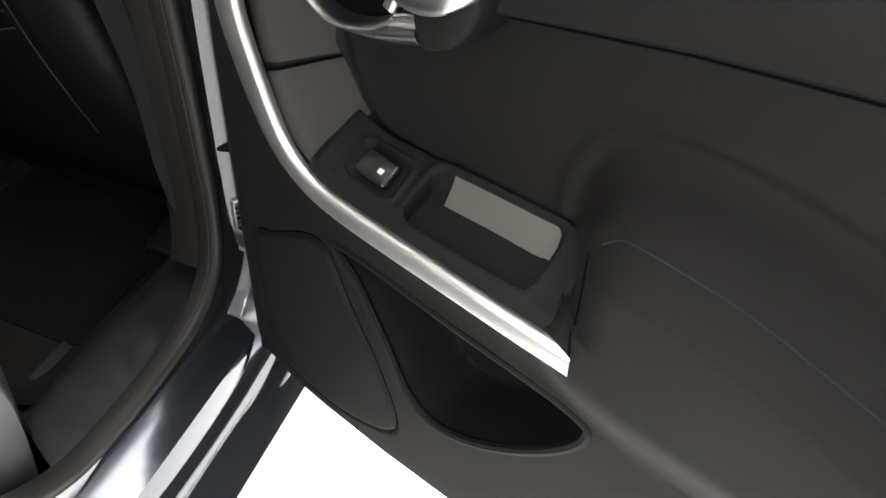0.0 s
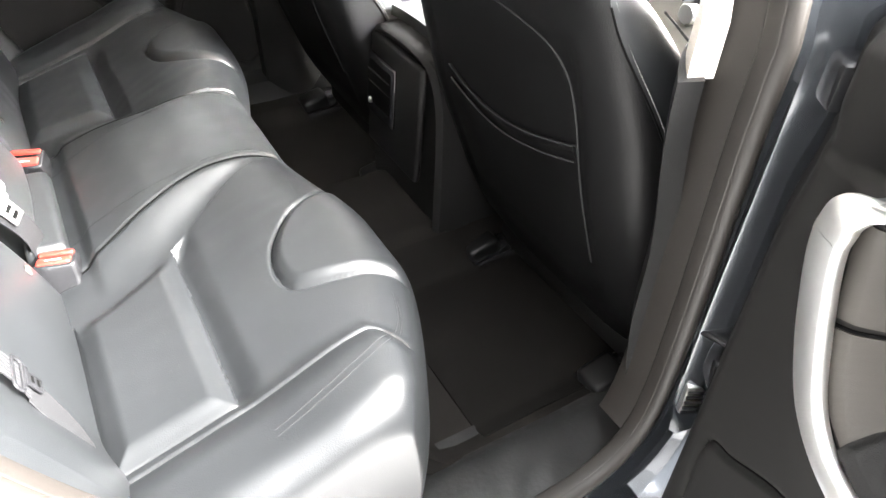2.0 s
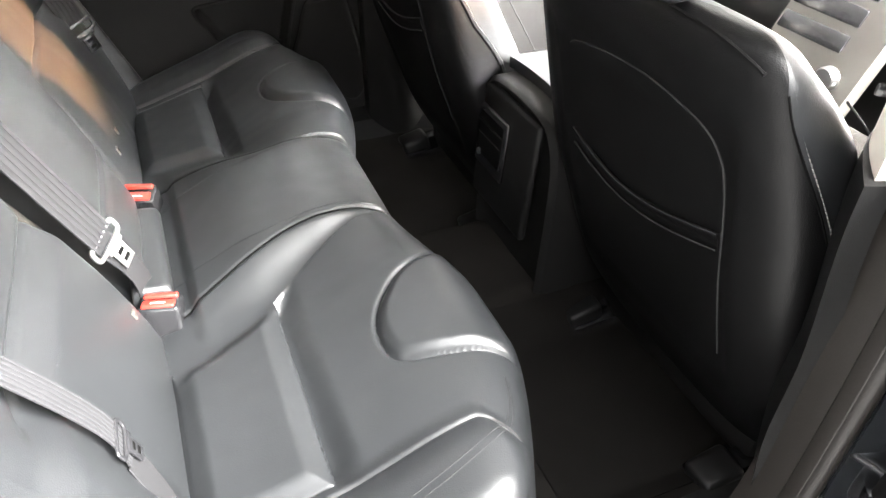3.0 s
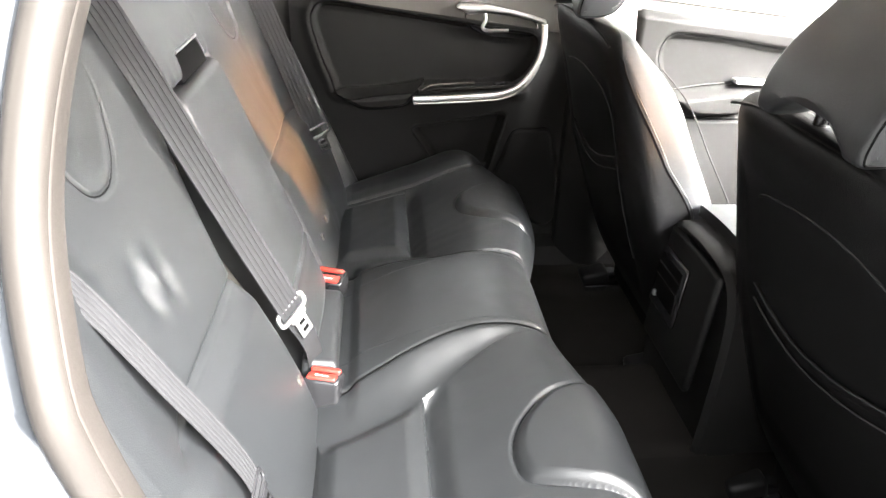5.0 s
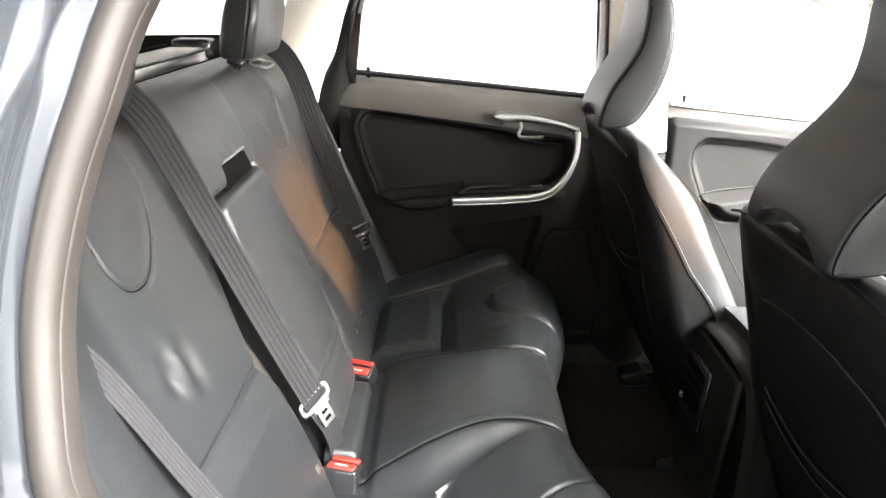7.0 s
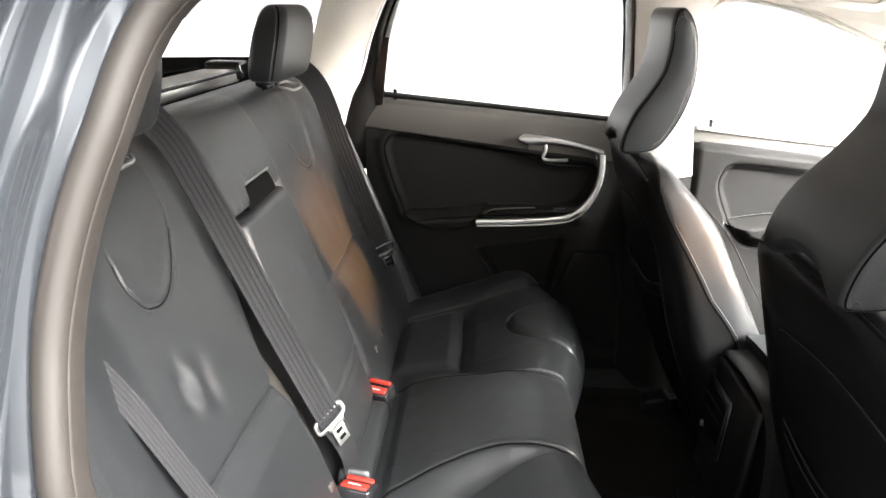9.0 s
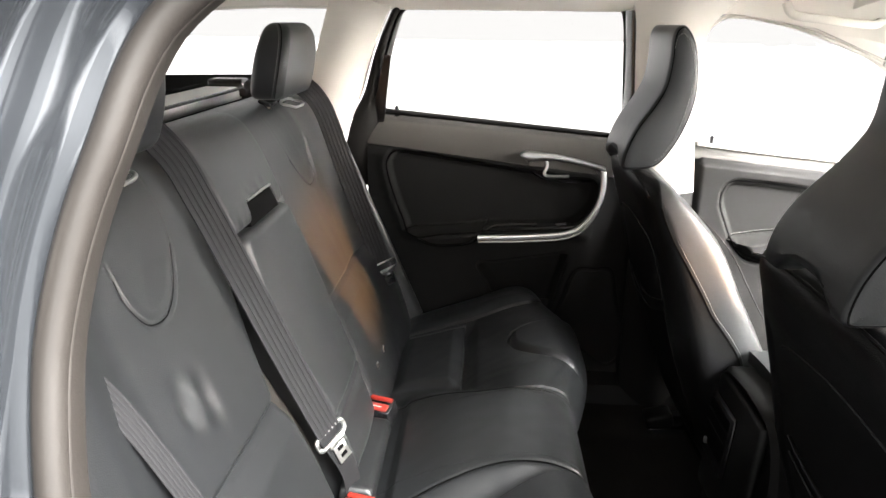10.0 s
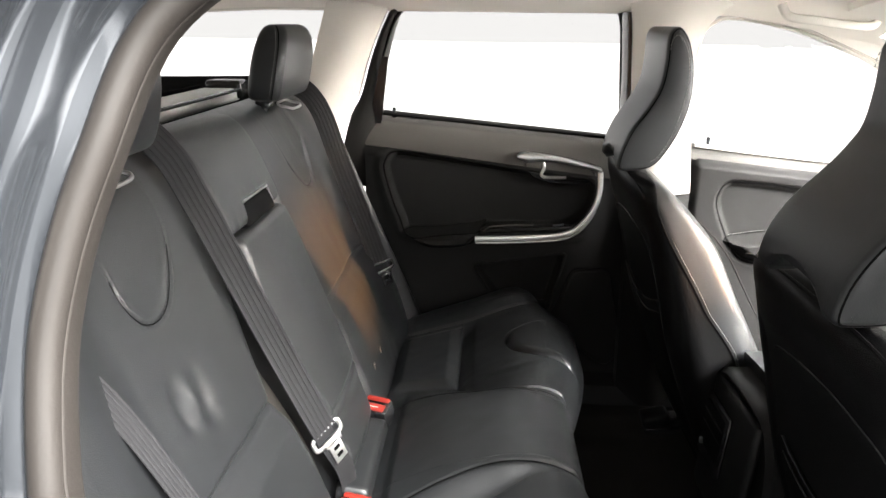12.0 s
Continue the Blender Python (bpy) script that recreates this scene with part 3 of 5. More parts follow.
def near_rear_door():
    door = thing("rear_door", "open rear car door with dark panel and aluminium trim strip", "car door", "car doors")
    out = NEAR_N.normalized()
    U = span(-0.035, 0.09, 24)[:-1] + span(0.09, 0.24, 66)[:-1] + span(0.24, 0.56, 100)[:-1] + span(0.56, 0.97, 60)
    T = span(0, 0.52, 120)[:-1] + span(0.52, 0.90, 150)[:-1] + span(0.90, 1, 24)

    def face(u, t):
        z = door_low(u) + (door_top(u) - door_low(u)) * t
        return on_door(u, z)

    def back(u, t):
        z = door_low(u) + (door_top(u) - door_low(u)) * t
        return near_door(u, -0.045, z) - face(u, t)

    part("panel", slab(face, U, T, back), VINYL, door, "soft dark door panel with map pocket")
    skin = slab(lambda u, t: near_door(u, -0.05 - 0.03 * math.sin(math.pi * t), door_low(u) + (door_top(u) - door_low(u)) * t), span(-0.06, 0.98, 40), span(0, 1, 14), -out * 0.05)
    part("outer_skin", skin, PAINT, door, "grey metallic outer skin")
    line = spline(STRIP, 90)
    path = [near_door(u, 0.100 - 0.012 * sm(1.06, 1.09, z), z) for u, z in line]
    widths = [0.012 + 0.022 * sm(0, 16, i) - 0.010 * sm(40, 62, i) for i in range(90)]
    strip = part("trim_strip", ribbon_loft(path, widths, 0.013, out), ALU, door, "curved brushed aluminium trim strip")
    low = [near_door(u + 0.002, 0.094, z - 0.0145) for u, z in line[54:]]
    part("strip_lip", ribbon_loft(low, [0.008] * len(low), 0.009, out), CHROME, strip, "narrow lower lip of the trim strip")
    # handle bezel: a thin bar that widens to a rounded end
    top = spline([(0.118, 1.0785), (0.151, 1.093), (0.200, 1.110), (0.241, 1.122), (0.297, 1.137), (0.330, 1.146), (0.350, 1.150), (0.362, 1.149), (0.370, 1.142)], 160)
    bot = spline([(0.118, 1.074), (0.150, 1.084), (0.188, 1.096), (0.245, 1.1125), (0.272, 1.118), (0.286, 1.114), (0.298, 1.105), (0.315, 1.104), (0.335, 1.110), (0.354, 1.122), (0.370, 1.138)], 160)
    us = span(0.118, 0.3695, 80)

    def bezel(i, t):
        u = us[i]
        zt = float(np.interp(u, [p[0] for p in top], [p[1] for p in top]))
        zl = float(np.interp(u, [p[0] for p in bot], [p[1] for p in bot]))
        w = 0.090 - 0.006 * sm(0.0, 60.0, i) - 0.010 * sm(70, 79, i)
        return near_door(u, w + 0.009 * math.sin(math.pi * (0.04 + 0.92 * t)) ** 0.5, zt + (zl - zt) * t)

    part("handle_bezel", slab(bezel, range(80), span(0, 1, 18), -out * 0.022), CHROME, door, "satin chrome door handle bezel")
    bowl = spline([(0.160, 1.082), (0.172, 1.066), (0.195, 1.055), (0.225, 1.053), (0.262, 1.064), (0.280, 1.084), (0.278, 1.110), (0.225, 1.100)], 48, closed=True)
    c = sum(bowl) / len(bowl)
    rings = [[near_door((c + (p - c) * s)[0], w, (c + (p - c) * s)[1]) for p in bowl] for s, w in ((1.02, 0.035), (1.02, 0.062), (0.98, 0.064), (0.92, 0.056), (0.75, 0.028), (0.4, 0.020))]
    part("handle_bowl", loft(rings), GLOSS, door, "dark hollow behind the handle")
    lo = spline([(0.166, 1.072), (0.182, 1.058), (0.205, 1.050), (0.232, 1.051), (0.262, 1.057), (0.290, 1.065), (0.312, 1.074)], 50)
    hi = spline([(0.168, 1.076), (0.187, 1.064), (0.208, 1.057), (0.234, 1.060), (0.262, 1.072), (0.282, 1.086), (0.309, 1.096)], 50)

    def lever(i, t):
        p = lo[i] * (1 - t) + hi[i] * t
        return near_door(p[0], 0.068 + 0.008 * math.sin(math.pi * t) ** 0.7 + 0.004 * i / 49, p[1])

    part("handle_lever", slab(lever, range(50), span(0, 1, 12), -out * 0.012), CHROME, door, "satin chrome pull lever")
    part("lever_stem", ribbon_loft([near_door(*p) for p in ((0.276, 0.070, 1.086), (0.279, 0.066, 1.098), (0.281, 0.062, 1.112))], [0.012] * 3, 0.010, out), CHROME, door, "short stem of the pull lever")
    pod = spline([(0.304, 1.104), (0.330, 1.112), (0.352, 1.124), (0.364, 1.134), (0.360, 1.112), (0.352, 1.096), (0.338, 1.083), (0.314, 1.075)], 48, closed=True)
    c = sum(pod) / len(pod)
    rings = [[near_door((c + (p - c) * s)[0], w, (c + (p - c) * s)[1]) for p in pod] for s, w in ((1.0, 0.02), (1.0, 0.068), (0.97, 0.075), (0.90, 0.079), (0.7, 0.081), (0.2, 0.082))]
    part("handle_pod", loft(rings), PLASTIC, door, "dark handle surround")

    # shelf plate with sunken pull cup and switch seat
    def shelf(u, q, lift=0.0):
        z0, z1 = float(np.interp(u, SHELF_U, SHELF_Z)), float(np.interp(u, SHELF_U, INNER_Z))
        return near_door(u, 0.0965 - 0.058 * q, z0 + (z1 - z0) * q + 0.004 + lift)

    def plate(u, q):
        d = inside(u, q * 0.082, CUP)
        lift = 0.0035 * bell(d + 0.003, 0.005) - 0.034 * sm(0.0, 0.006, d)
        e = inside(u, q * 0.082, SEAT)
        lift += 0.002 * bell(e, 0.003) - 0.005 * sm(0.0, 0.004, e)
        lift -= 0.008 * sm(0.010, 0.0, u - 0.205) + 0.008 * sm(0.010, 0.0, 0.484 - u) + 0.006 * sm(0.07, 0.0, q) + 0.006 * sm(0.93, 1.0, q)
        return shelf(u, q, lift)

    part("ledge_plate", slab(plate, span(0.205, 0.484, 150), span(0.0, 1.0, 70), (0, 0, -0.005)), PLASTIC, door, "dark plate with sunken pull cup")
    part("cup_liner", slab(lambda u, t: shelf(u, 0.875 - 0.360 * t, -0.001 - 0.028 * t ** 0.7), span(0.336, 0.445, 12), span(0, 1, 8), out * -0.001), LINER, door, "light grey liner of the pull cup")
    ax = NEAR_D.normalized()
    rot = Matrix((ax, out, Vector((0, 0, 1)))).transposed().to_4x4()
    tilt = Matrix.Translation(shelf(0.267, 0.49, 0.000)) @ rot @ pose(0, 0, 0, -30, -2, 0)
    sw = part("window_switch", rbox((0.040, 0.026, 0.012), tilt, 0.004, 3), GLOSS, door, "gloss black window switch")
    part("switch_mark", rbox((0.006, 0.005, 0.002), tilt @ pose(0.008, 0.002, 0.0058), 0.0005, 1), WHITE, sw, "small white window symbol bar")
    # pale channel between the strip and the insert, in two pieces
    edge = spline([(0.116, 1.058), (0.118, 1.036), (0.131, 1.004), (0.152, 0.961), (0.176, 0.927), (0.202, 0.912)], 90)
    inner = spline([(0.184, 1.064), (0.178, 1.030), (0.180, 1.008), (0.194, 0.986), (0.208, 0.966), (0.222, 0.953)], 90)

    def channel(i, t):
        p = edge[i] * (1 - t) + inner[i] * t
        return on_door(p[0], p[1], 0.0022 - 0.002 * sm(0.9, 1.0, t))

    for a, b, lab in ((0, 44, "brown-grey upper piece beside the trim strip"), (46, 90, "brown-grey lower piece beside the trim strip")):
        part("strip_channel", slab(channel, range(a, b), span(0, 1, 36), -out * 0.004), CHANNEL, door, lab)
    part("panel_joint", sweep([channel(45, t) - out * 0.0006 for t in span(0.0, 1.0, 20)], disc(0.0012, 6), up=(0, 0, 1)), JOINT, door)
    # joints, rims and seams
    part("panel_joint", sweep([on_door(u, z, 0.0006) for u, z in spline([(0.356, 1.105), (0.397, 1.115), (0.446, 1.127), (0.486, 1.137), (0.531, 1.146), (0.70, 1.178), (0.95, 1.222)], 90)], disc(0.0016, 6), up=out), JOINT, door)
    part("panel_joint", sweep([on_door(u, z, 0.0004) for u, z in SPEAKER], disc(0.0012, 6), up=out, closed=True), JOINT, door)
    depth = [panel_w(u, z, False) - 0.003 for u, z in POCKET]
    n = len(depth)
    depth = [sum(depth[(i + k) % n] for k in range(-5, 6)) / 11 for i in range(n)]
    part("pocket_rim", sweep([near_door(p[0], d, p[1]) for p, d in zip(POCKET, depth)], disc(0.0055, 8), up=out, closed=True), VINYL, door, "rounded rim of the map pocket")
    part("armrest_seam", sweep([on_door(u, z, 0.0003) for u, z in spline([(0.490, 1.018), (0.506, 1.032), (0.55, 1.038), (0.62, 1.033), (0.76, 1.008), (0.95, 0.974)], 60)], disc(0.0009, 6), up=out), THREAD, door)
    part("armrest_joint", sweep([on_door(u, z, 0.0006) for u, z in spline([(0.484, 1.004), (0.489, 0.985), (0.495, 0.955), (0.503, 0.930)], 30)], disc(0.0010, 6), up=out), JOINT, door)
    return door


near_rear_door()

# ---- closed rear door on the far side, inner face near y = 0.70 ----
fd = thing("rear_door", "closed rear car door with dark panel and aluminium trim", "car door", "car doors")
FY = 0.70
F_INS = [tuple(p) for p in spline([(0.069, 1.050), (0.074, 1.080), (0.092, 1.096), (0.127, 1.097), (0.21, 1.086), (0.30, 1.073), (0.427, 1.056), (0.53, 1.042), (0.595, 1.030), (0.603, 0.995), (0.585, 0.952), (0.556, 0.924), (0.515, 0.912), (0.42, 0.906), (0.32, 0.900), (0.22, 0.890), (0.130, 0.884), (0.108, 0.925), (0.088, 0.978)], 110, closed=True)]
F_ARM = [tuple(p) for p in spline([(0.118, 0.892), (0.21, 0.900), (0.295, 0.910), (0.330, 0.918), (0.318, 0.897), (0.302, 0.872), (0.282, 0.857), (0.231, 0.849), (0.180, 0.851), (0.148, 0.868)], 60, closed=True)]
F_POCKET = [tuple(p) for p in spline([(0.305, 0.800), (0.36, 0.812), (0.46, 0.828), (0.532, 0.840), (0.536, 0.815), (0.518, 0.745), (0.500, 0.676), (0.47, 0.668), (0.40, 0.690), (0.362, 0.708), (0.335, 0.75)], 60, closed=True)]
F_SPEAKER = [tuple(p) for p in spline([(0.560, 0.790), (0.61, 0.797), (0.655, 0.795), (0.675, 0.72), (0.705, 0.585), (0.695, 0.545), (0.660, 0.522), (0.60, 0.56), (0.530, 0.63), (0.515, 0.66), (0.535, 0.72)], 60, closed=True)]


def far_ledge_z(x):
    return 1.108 - 0.118 * (x - 0.07)


def far_glass_z(x):
    return 1.190 - 0.089 * (x - 0.071)


def far_w(x, z):
    """How far the far door's lining stands into the car."""
    w = 0.0
    w -= 0.007 * sm(0.03, 0.0, far_ledge_z(x) - z)
    d = inside(x, z, F_INS)
    w -= 0.022 * sm(0.0, 0.014, d)
    w += 0.006 * bell(d + 0.010, 0.010)
    a = inside(x, z, F_ARM)
    if a > -0.03:
        w += (0.052 - w) * sm(-0.004, 0.020, a)
    w -= 0.035 * sm(0.0, 0.014, inside(x, z, F_POCKET))
    s = inside(x, z, F_SPEAKER)
    w += 0.004 * sm(0.0, 0.008, s) - 0.004 * bell(s, 0.003)
    # shelf below the insert that carries the strip
    w += 0.016 * bell(z - 0.892, 0.016) * sm(0.30, 0.34, x) * sm(0.60, 0.56, x)
    w -= 0.02 * sm(0.03, 0.0, z - 0.46)
    return w


def far_at(x, z, lift=0.0):
    return Vector((x, FY - far_w(x, z) - lift, z))


def far_panel(x, t):
    z = 0.46 + (far_ledge_z(x) - 0.46) * t
    return far_at(x, z)


part("panel", slab(far_panel, span(0.02, 0.80, 230), span(0, 0.5, 110)[:-1] + span(0.5, 1, 190), (0, 0.05, 0)), VINYL, fd, "soft dark door panel with sunken insert and map pocket")
part("outer_skin", slab(lambda x, t: (x, 0.80 + 0.03 * math.sin(math.pi * t), 0.46 + (far_glass_z(x) - 0.48) * t), span(0.0, 0.82, 12), span(0, 1, 12), (0, 0.03, 0)), PAINT, fd, "grey metallic outer skin")


def far_ledge(x, t):
    z0, z1 = far_ledge_z(x), far_glass_z(x)
    return (x, FY + 0.003 + 0.052 * t ** 1.6, z0 + (z1 - z0) * math.sin(1.5708 * t) ** 0.8)


part("window_ledge", slab(far_ledge, span(0.02, 0.80, 60), span(0, 1, 20), (0, 0.014, -0.010)), LEDGE, fd, "soft grey upper ledge below the glass")
part("window_sealstrip", sweep([(x, FY + 0.050, far_glass_z(x) + 0.002) for x in span(0.06, 0.80, 20)], flat(0.008, 0.005)), RUBBER, fd, "thin black window seal strip")
for line, rad in ((F_INS, 0.0022), (F_ARM, 0.0012), (F_SPEAKER, 0.0014)):
    part("panel_joint", sweep([far_at(x, z, 0.0004) for x, z in line], disc(rad, 6), up=(0, 1, 0), closed=True), JOINT, fd)
rim = [far_at(x, z, 0.003) for x, z in F_POCKET]
part("pocket_rim", sweep(rim, disc(0.004, 8), up=(0, 1, 0), closed=True), VINYL, fd, "rounded rim of the map pocket")
path = [(x, FY - 0.024, z) for x, z in spline([(0.304, 0.880), (0.38, 0.883), (0.46, 0.888), (0.520, 0.895), (0.557, 0.910), (0.585, 0.939), (0.605, 0.978), (0.612, 1.02), (0.610, 1.06)], 70)]
part("trim_strip", sweep(path, flat(0.014, 0.012, 0.005, 4), up=(0, 1, 0)), ALU, fd, "curved brushed aluminium trim strip")
part("strip_lip", sweep([Vector(p) + Vector((0.002, -0.002, -0.010)) for p in path[:52]], flat(0.004, 0.010, 0.0018, 3), up=(0, 1, 0)), CHROME, fd, "narrow lower lip of the trim strip")
# handle: pointed bezel, hooked lever, dark bowl
b_top = spline([(0.404, 1.094), (0.412, 1.100), (0.425, 1.102), (0.470, 1.098), (0.52, 1.090), (0.57, 1.079), (0.615, 1.067)], 60)
b_low = spline([(0.404, 1.092), (0.418, 1.084), (0.436, 1.078), (0.470, 1.083), (0.52, 1.079), (0.57, 1.069), (0.615, 1.058)], 60)


def far_bezel(i, t):
    p = b_top[i] * (1 - t) + b_low[i] * t
    return (p[0], FY - 0.010 - 0.008 * math.sin(math.pi * (0.1 + 0.8 * t)) ** 0.5, p[1])


part("handle_bezel", slab(far_bezel, range(60), span(0, 1, 12), (0, 0.022, 0)), CHROME, fd, "satin chrome door handle bezel")
bowl = [tuple(p) for p in spline([(0.425, 1.076), (0.47, 1.080), (0.53, 1.075), (0.59, 1.062), (0.60, 1.035), (0.55, 1.022), (0.48, 1.028), (0.44, 1.045)], 40, closed=True)]
bx, bz = sum(p[0] for p in bowl) / 40, sum(p[1] for p in bowl) / 40
rings = [[Vector((bx + (x - bx) * k, FY + w, bz + (z - bz) * k)) for x, z in bowl] for k, w in ((1.02, 0.020), (1.02, 0.004), (0.97, 0.002), (0.90, 0.010), (0.6, 0.020), (0.2, 0.021))]
part("handle_bowl", loft(rings), GLOSS, fd, "dark hollow behind the handle")
part("handle_lever", sweep([Vector(p) for p in spline([(0.470, FY - 0.010, 1.080), (0.472, FY - 0.012, 1.066), (0.466, FY - 0.013, 1.050), (0.474, FY - 0.013, 1.043), (0.50, FY - 0.011, 1.042), (0.528, FY - 0.008, 1.042)], 40)], flat(0.008, 0.006, 0.0025, 3), up=(0, 1, 0)), CHROME, fd, "satin chrome pull lever")
# switch plate with the pull cup on the shelf
part("ledge_plate", rbox((0.235, 0.030, 0.008), pose(0.435, FY - 0.012, 0.909, 0, -3.5), 0.003), PLASTIC, fd, "dark plate with sunken pull cup")
# cup edge drawn in a paler material to paint the highlight along it
part("cup_rim", sweep([Vector(p) for p in spline([(0.325, FY - 0.040, 0.905), (0.338, FY - 0.036, 0.914), (0.352, FY - 0.030, 0.917), (0.40, FY - 0.026, 0.920), (0.452, FY - 0.024, 0.922)], 24)], disc(0.0026, 8), up=(0, 0, 1)), CHANNEL, fd, "grey rim of the pull cup")
part("window_switch", rbox((0.032, 0.020, 0.010), pose(0.515, FY - 0.016, 0.918, -20, -4), 0.004, 3), GLOSS, fd, "gloss black window switch")


def knob(x, y, z, parent):
    rings = [[(x + r * math.cos(a), y + r * math.sin(a), z + h) for a in span(0, 2 * math.pi * 11 / 12, 12)] for r, h in ((0.010, 0.0), (0.010, 0.004), (0.0045, 0.006), (0.004, 0.016), (0.0055, 0.022), (0.004, 0.026), (0.001, 0.027))]
    part("lock_knob", loft(rings), GLOSS, parent, "small black lock knob")


knob(0.091, 0.738, 1.176, fd)
# window divider post at the rear of the far door glass
part("window_post", slab(lambda z, t: (0.030 + (0.032 - 0.10 * (z - 1.17)) * t + 0.26 * (z - 1.17), 0.726 - tumble(z), z), span(1.165, 1.33, 8), span(0, 1, 4), (0, 0.012, 0)), GLOSS, fd, "black glass divider post")

# far front door
front = thing("front_door", "closed front car door with dark padded panel", "car door", "car doors")
FPAN = [tuple(p) for p in spline([(0.910, 0.985), (0.915, 1.015), (0.930, 1.034), (0.96, 1.038), (1.07, 1.029), (1.20, 1.010), (1.40, 0.985), (1.43, 0.90), (1.36, 0.83), (1.20, 0.825), (1.05, 0.825), (0.995, 0.832), (0.962, 0.862), (0.940, 0.905), (0.920, 0.950)], 80, closed=True)]
FARM = [tuple(p) for p in spline([(0.940, 0.888), (1.00, 0.901), (1.10, 0.913), (1.20, 0.918), (1.21, 0.87), (1.15, 0.836), (1.05, 0.830), (1.00, 0.838), (0.968, 0.862)], 50, closed=True)]


def front_w(x, z):
    w = 0.060
    d = inside(x, z, FPAN)
    w -= 0.020 * sm(-0.002, 0.014, d) + 0.008 * bell(d, 0.004)
    a = inside(x, z, FARM)
    w += 0.050 * sm(-0.002, 0.022, a) - 0.004 * bell(a, 0.003)
    w -= 0.03 * sm(0.86, 0.83, x)
    w -= 0.02 * sm(0.02, 0.0, 1.094 - 0.10 * (x - 0.85) - z)
    return w


def front_panel(x, t):
    z = 0.45 + (1.094 - 0.10 * (x - 0.85) - 0.45) * t
    return (x, 0.760 - front_w(x, z), z)


part("panel", slab(front_panel, span(0.835, 1.55, 160), span(0, 1, 170), (0, 0.06, 0)), VINYL, front, "dark padded door panel")
for line, rad in ((FPAN, 0.0026), (FARM, 0.0014)):
    part("panel_joint", sweep([Vector((x, 0.760 - front_w(x, z) - 0.0004, z)) for x, z in line], disc(rad, 6), up=(0, 1, 0), closed=True), JOINT, front)
dashes([Vector((x, 0.760 - front_w(x, z) - 0.001, z)) for x, z in spline([(0.955, 0.897), (1.02, 0.909), (1.10, 0.918)], 30)], Vector((0, -1, 0)), front, 0.0062, 0.0042, STITCH)
part("armrest_plate", rbox((0.10, 0.03, 0.012), pose(1.165, 0.70, 0.925, 0, 3), 0.004), ALU, front, "aluminium grip plate")
part("window_ledge", slab(lambda x, t: (x, 0.722 + 0.030 * t ** 1.6, 1.090 - 0.10 * (x - 0.85) + 0.036 * math.sin(1.5708 * t) ** 0.8), span(0.835, 1.5, 20), span(0, 1, 12), (0, 0.012, -0.008)), LEDGE, front, "soft grey upper ledge below the glass")
knob(0.880, 0.738, 1.117, front)

# ---- rear bench ----
bench = thing("rear_bench", "black leather rear bench seat with split folding backrest", "car seat")


def roll(d, r):
    """How far a rounded edge of radius r falls away at distance d inside the border."""
    if d >= r:
        return 0.0
    k = r - max(d, 0.0)
    return r - math.sqrt(max(0.0, r * r - k * k))


def cushion_front(y):
    a = abs(y)
    return 0.497 + 0.049 * sm(0.10, 0.33, a) - 0.62 * max(0.0, a - 0.42) ** 1.25


PROFILE = [(0.00, 0.640), (0.10, 0.672), (0.25, 0.692), (0.45, 0.720), (0.62, 0.742), (0.78, 0.757), (0.88, 0.758), (0.955, 0.742), (1.0, 0.700), (1.005, 0.64), (0.97, 0.55), (0.93, 0.46)]
PSAMP = np.array(spline(PROFILE, 321))
# outline of the raised tongue at the front of an outer seat, (x, distance from the middle)
TONGUE = [(0.62, 0.225)] + [tuple(p) for p in spline([(0.505, 0.238), (0.440, 0.268), (0.403, 0.304), (0.388, 0.331), (0.382, 0.360), (0.386, 0.392), (0.402, 0.411), (0.448, 0.428), (0.485, 0.438), (0.520, 0.456)], 40)] + [(0.62, 0.480)]


def centre_edge(x):
    """Half width of the centre cushion."""
    return 0.165 - 0.052 * sm(0.14, 0.36, x)


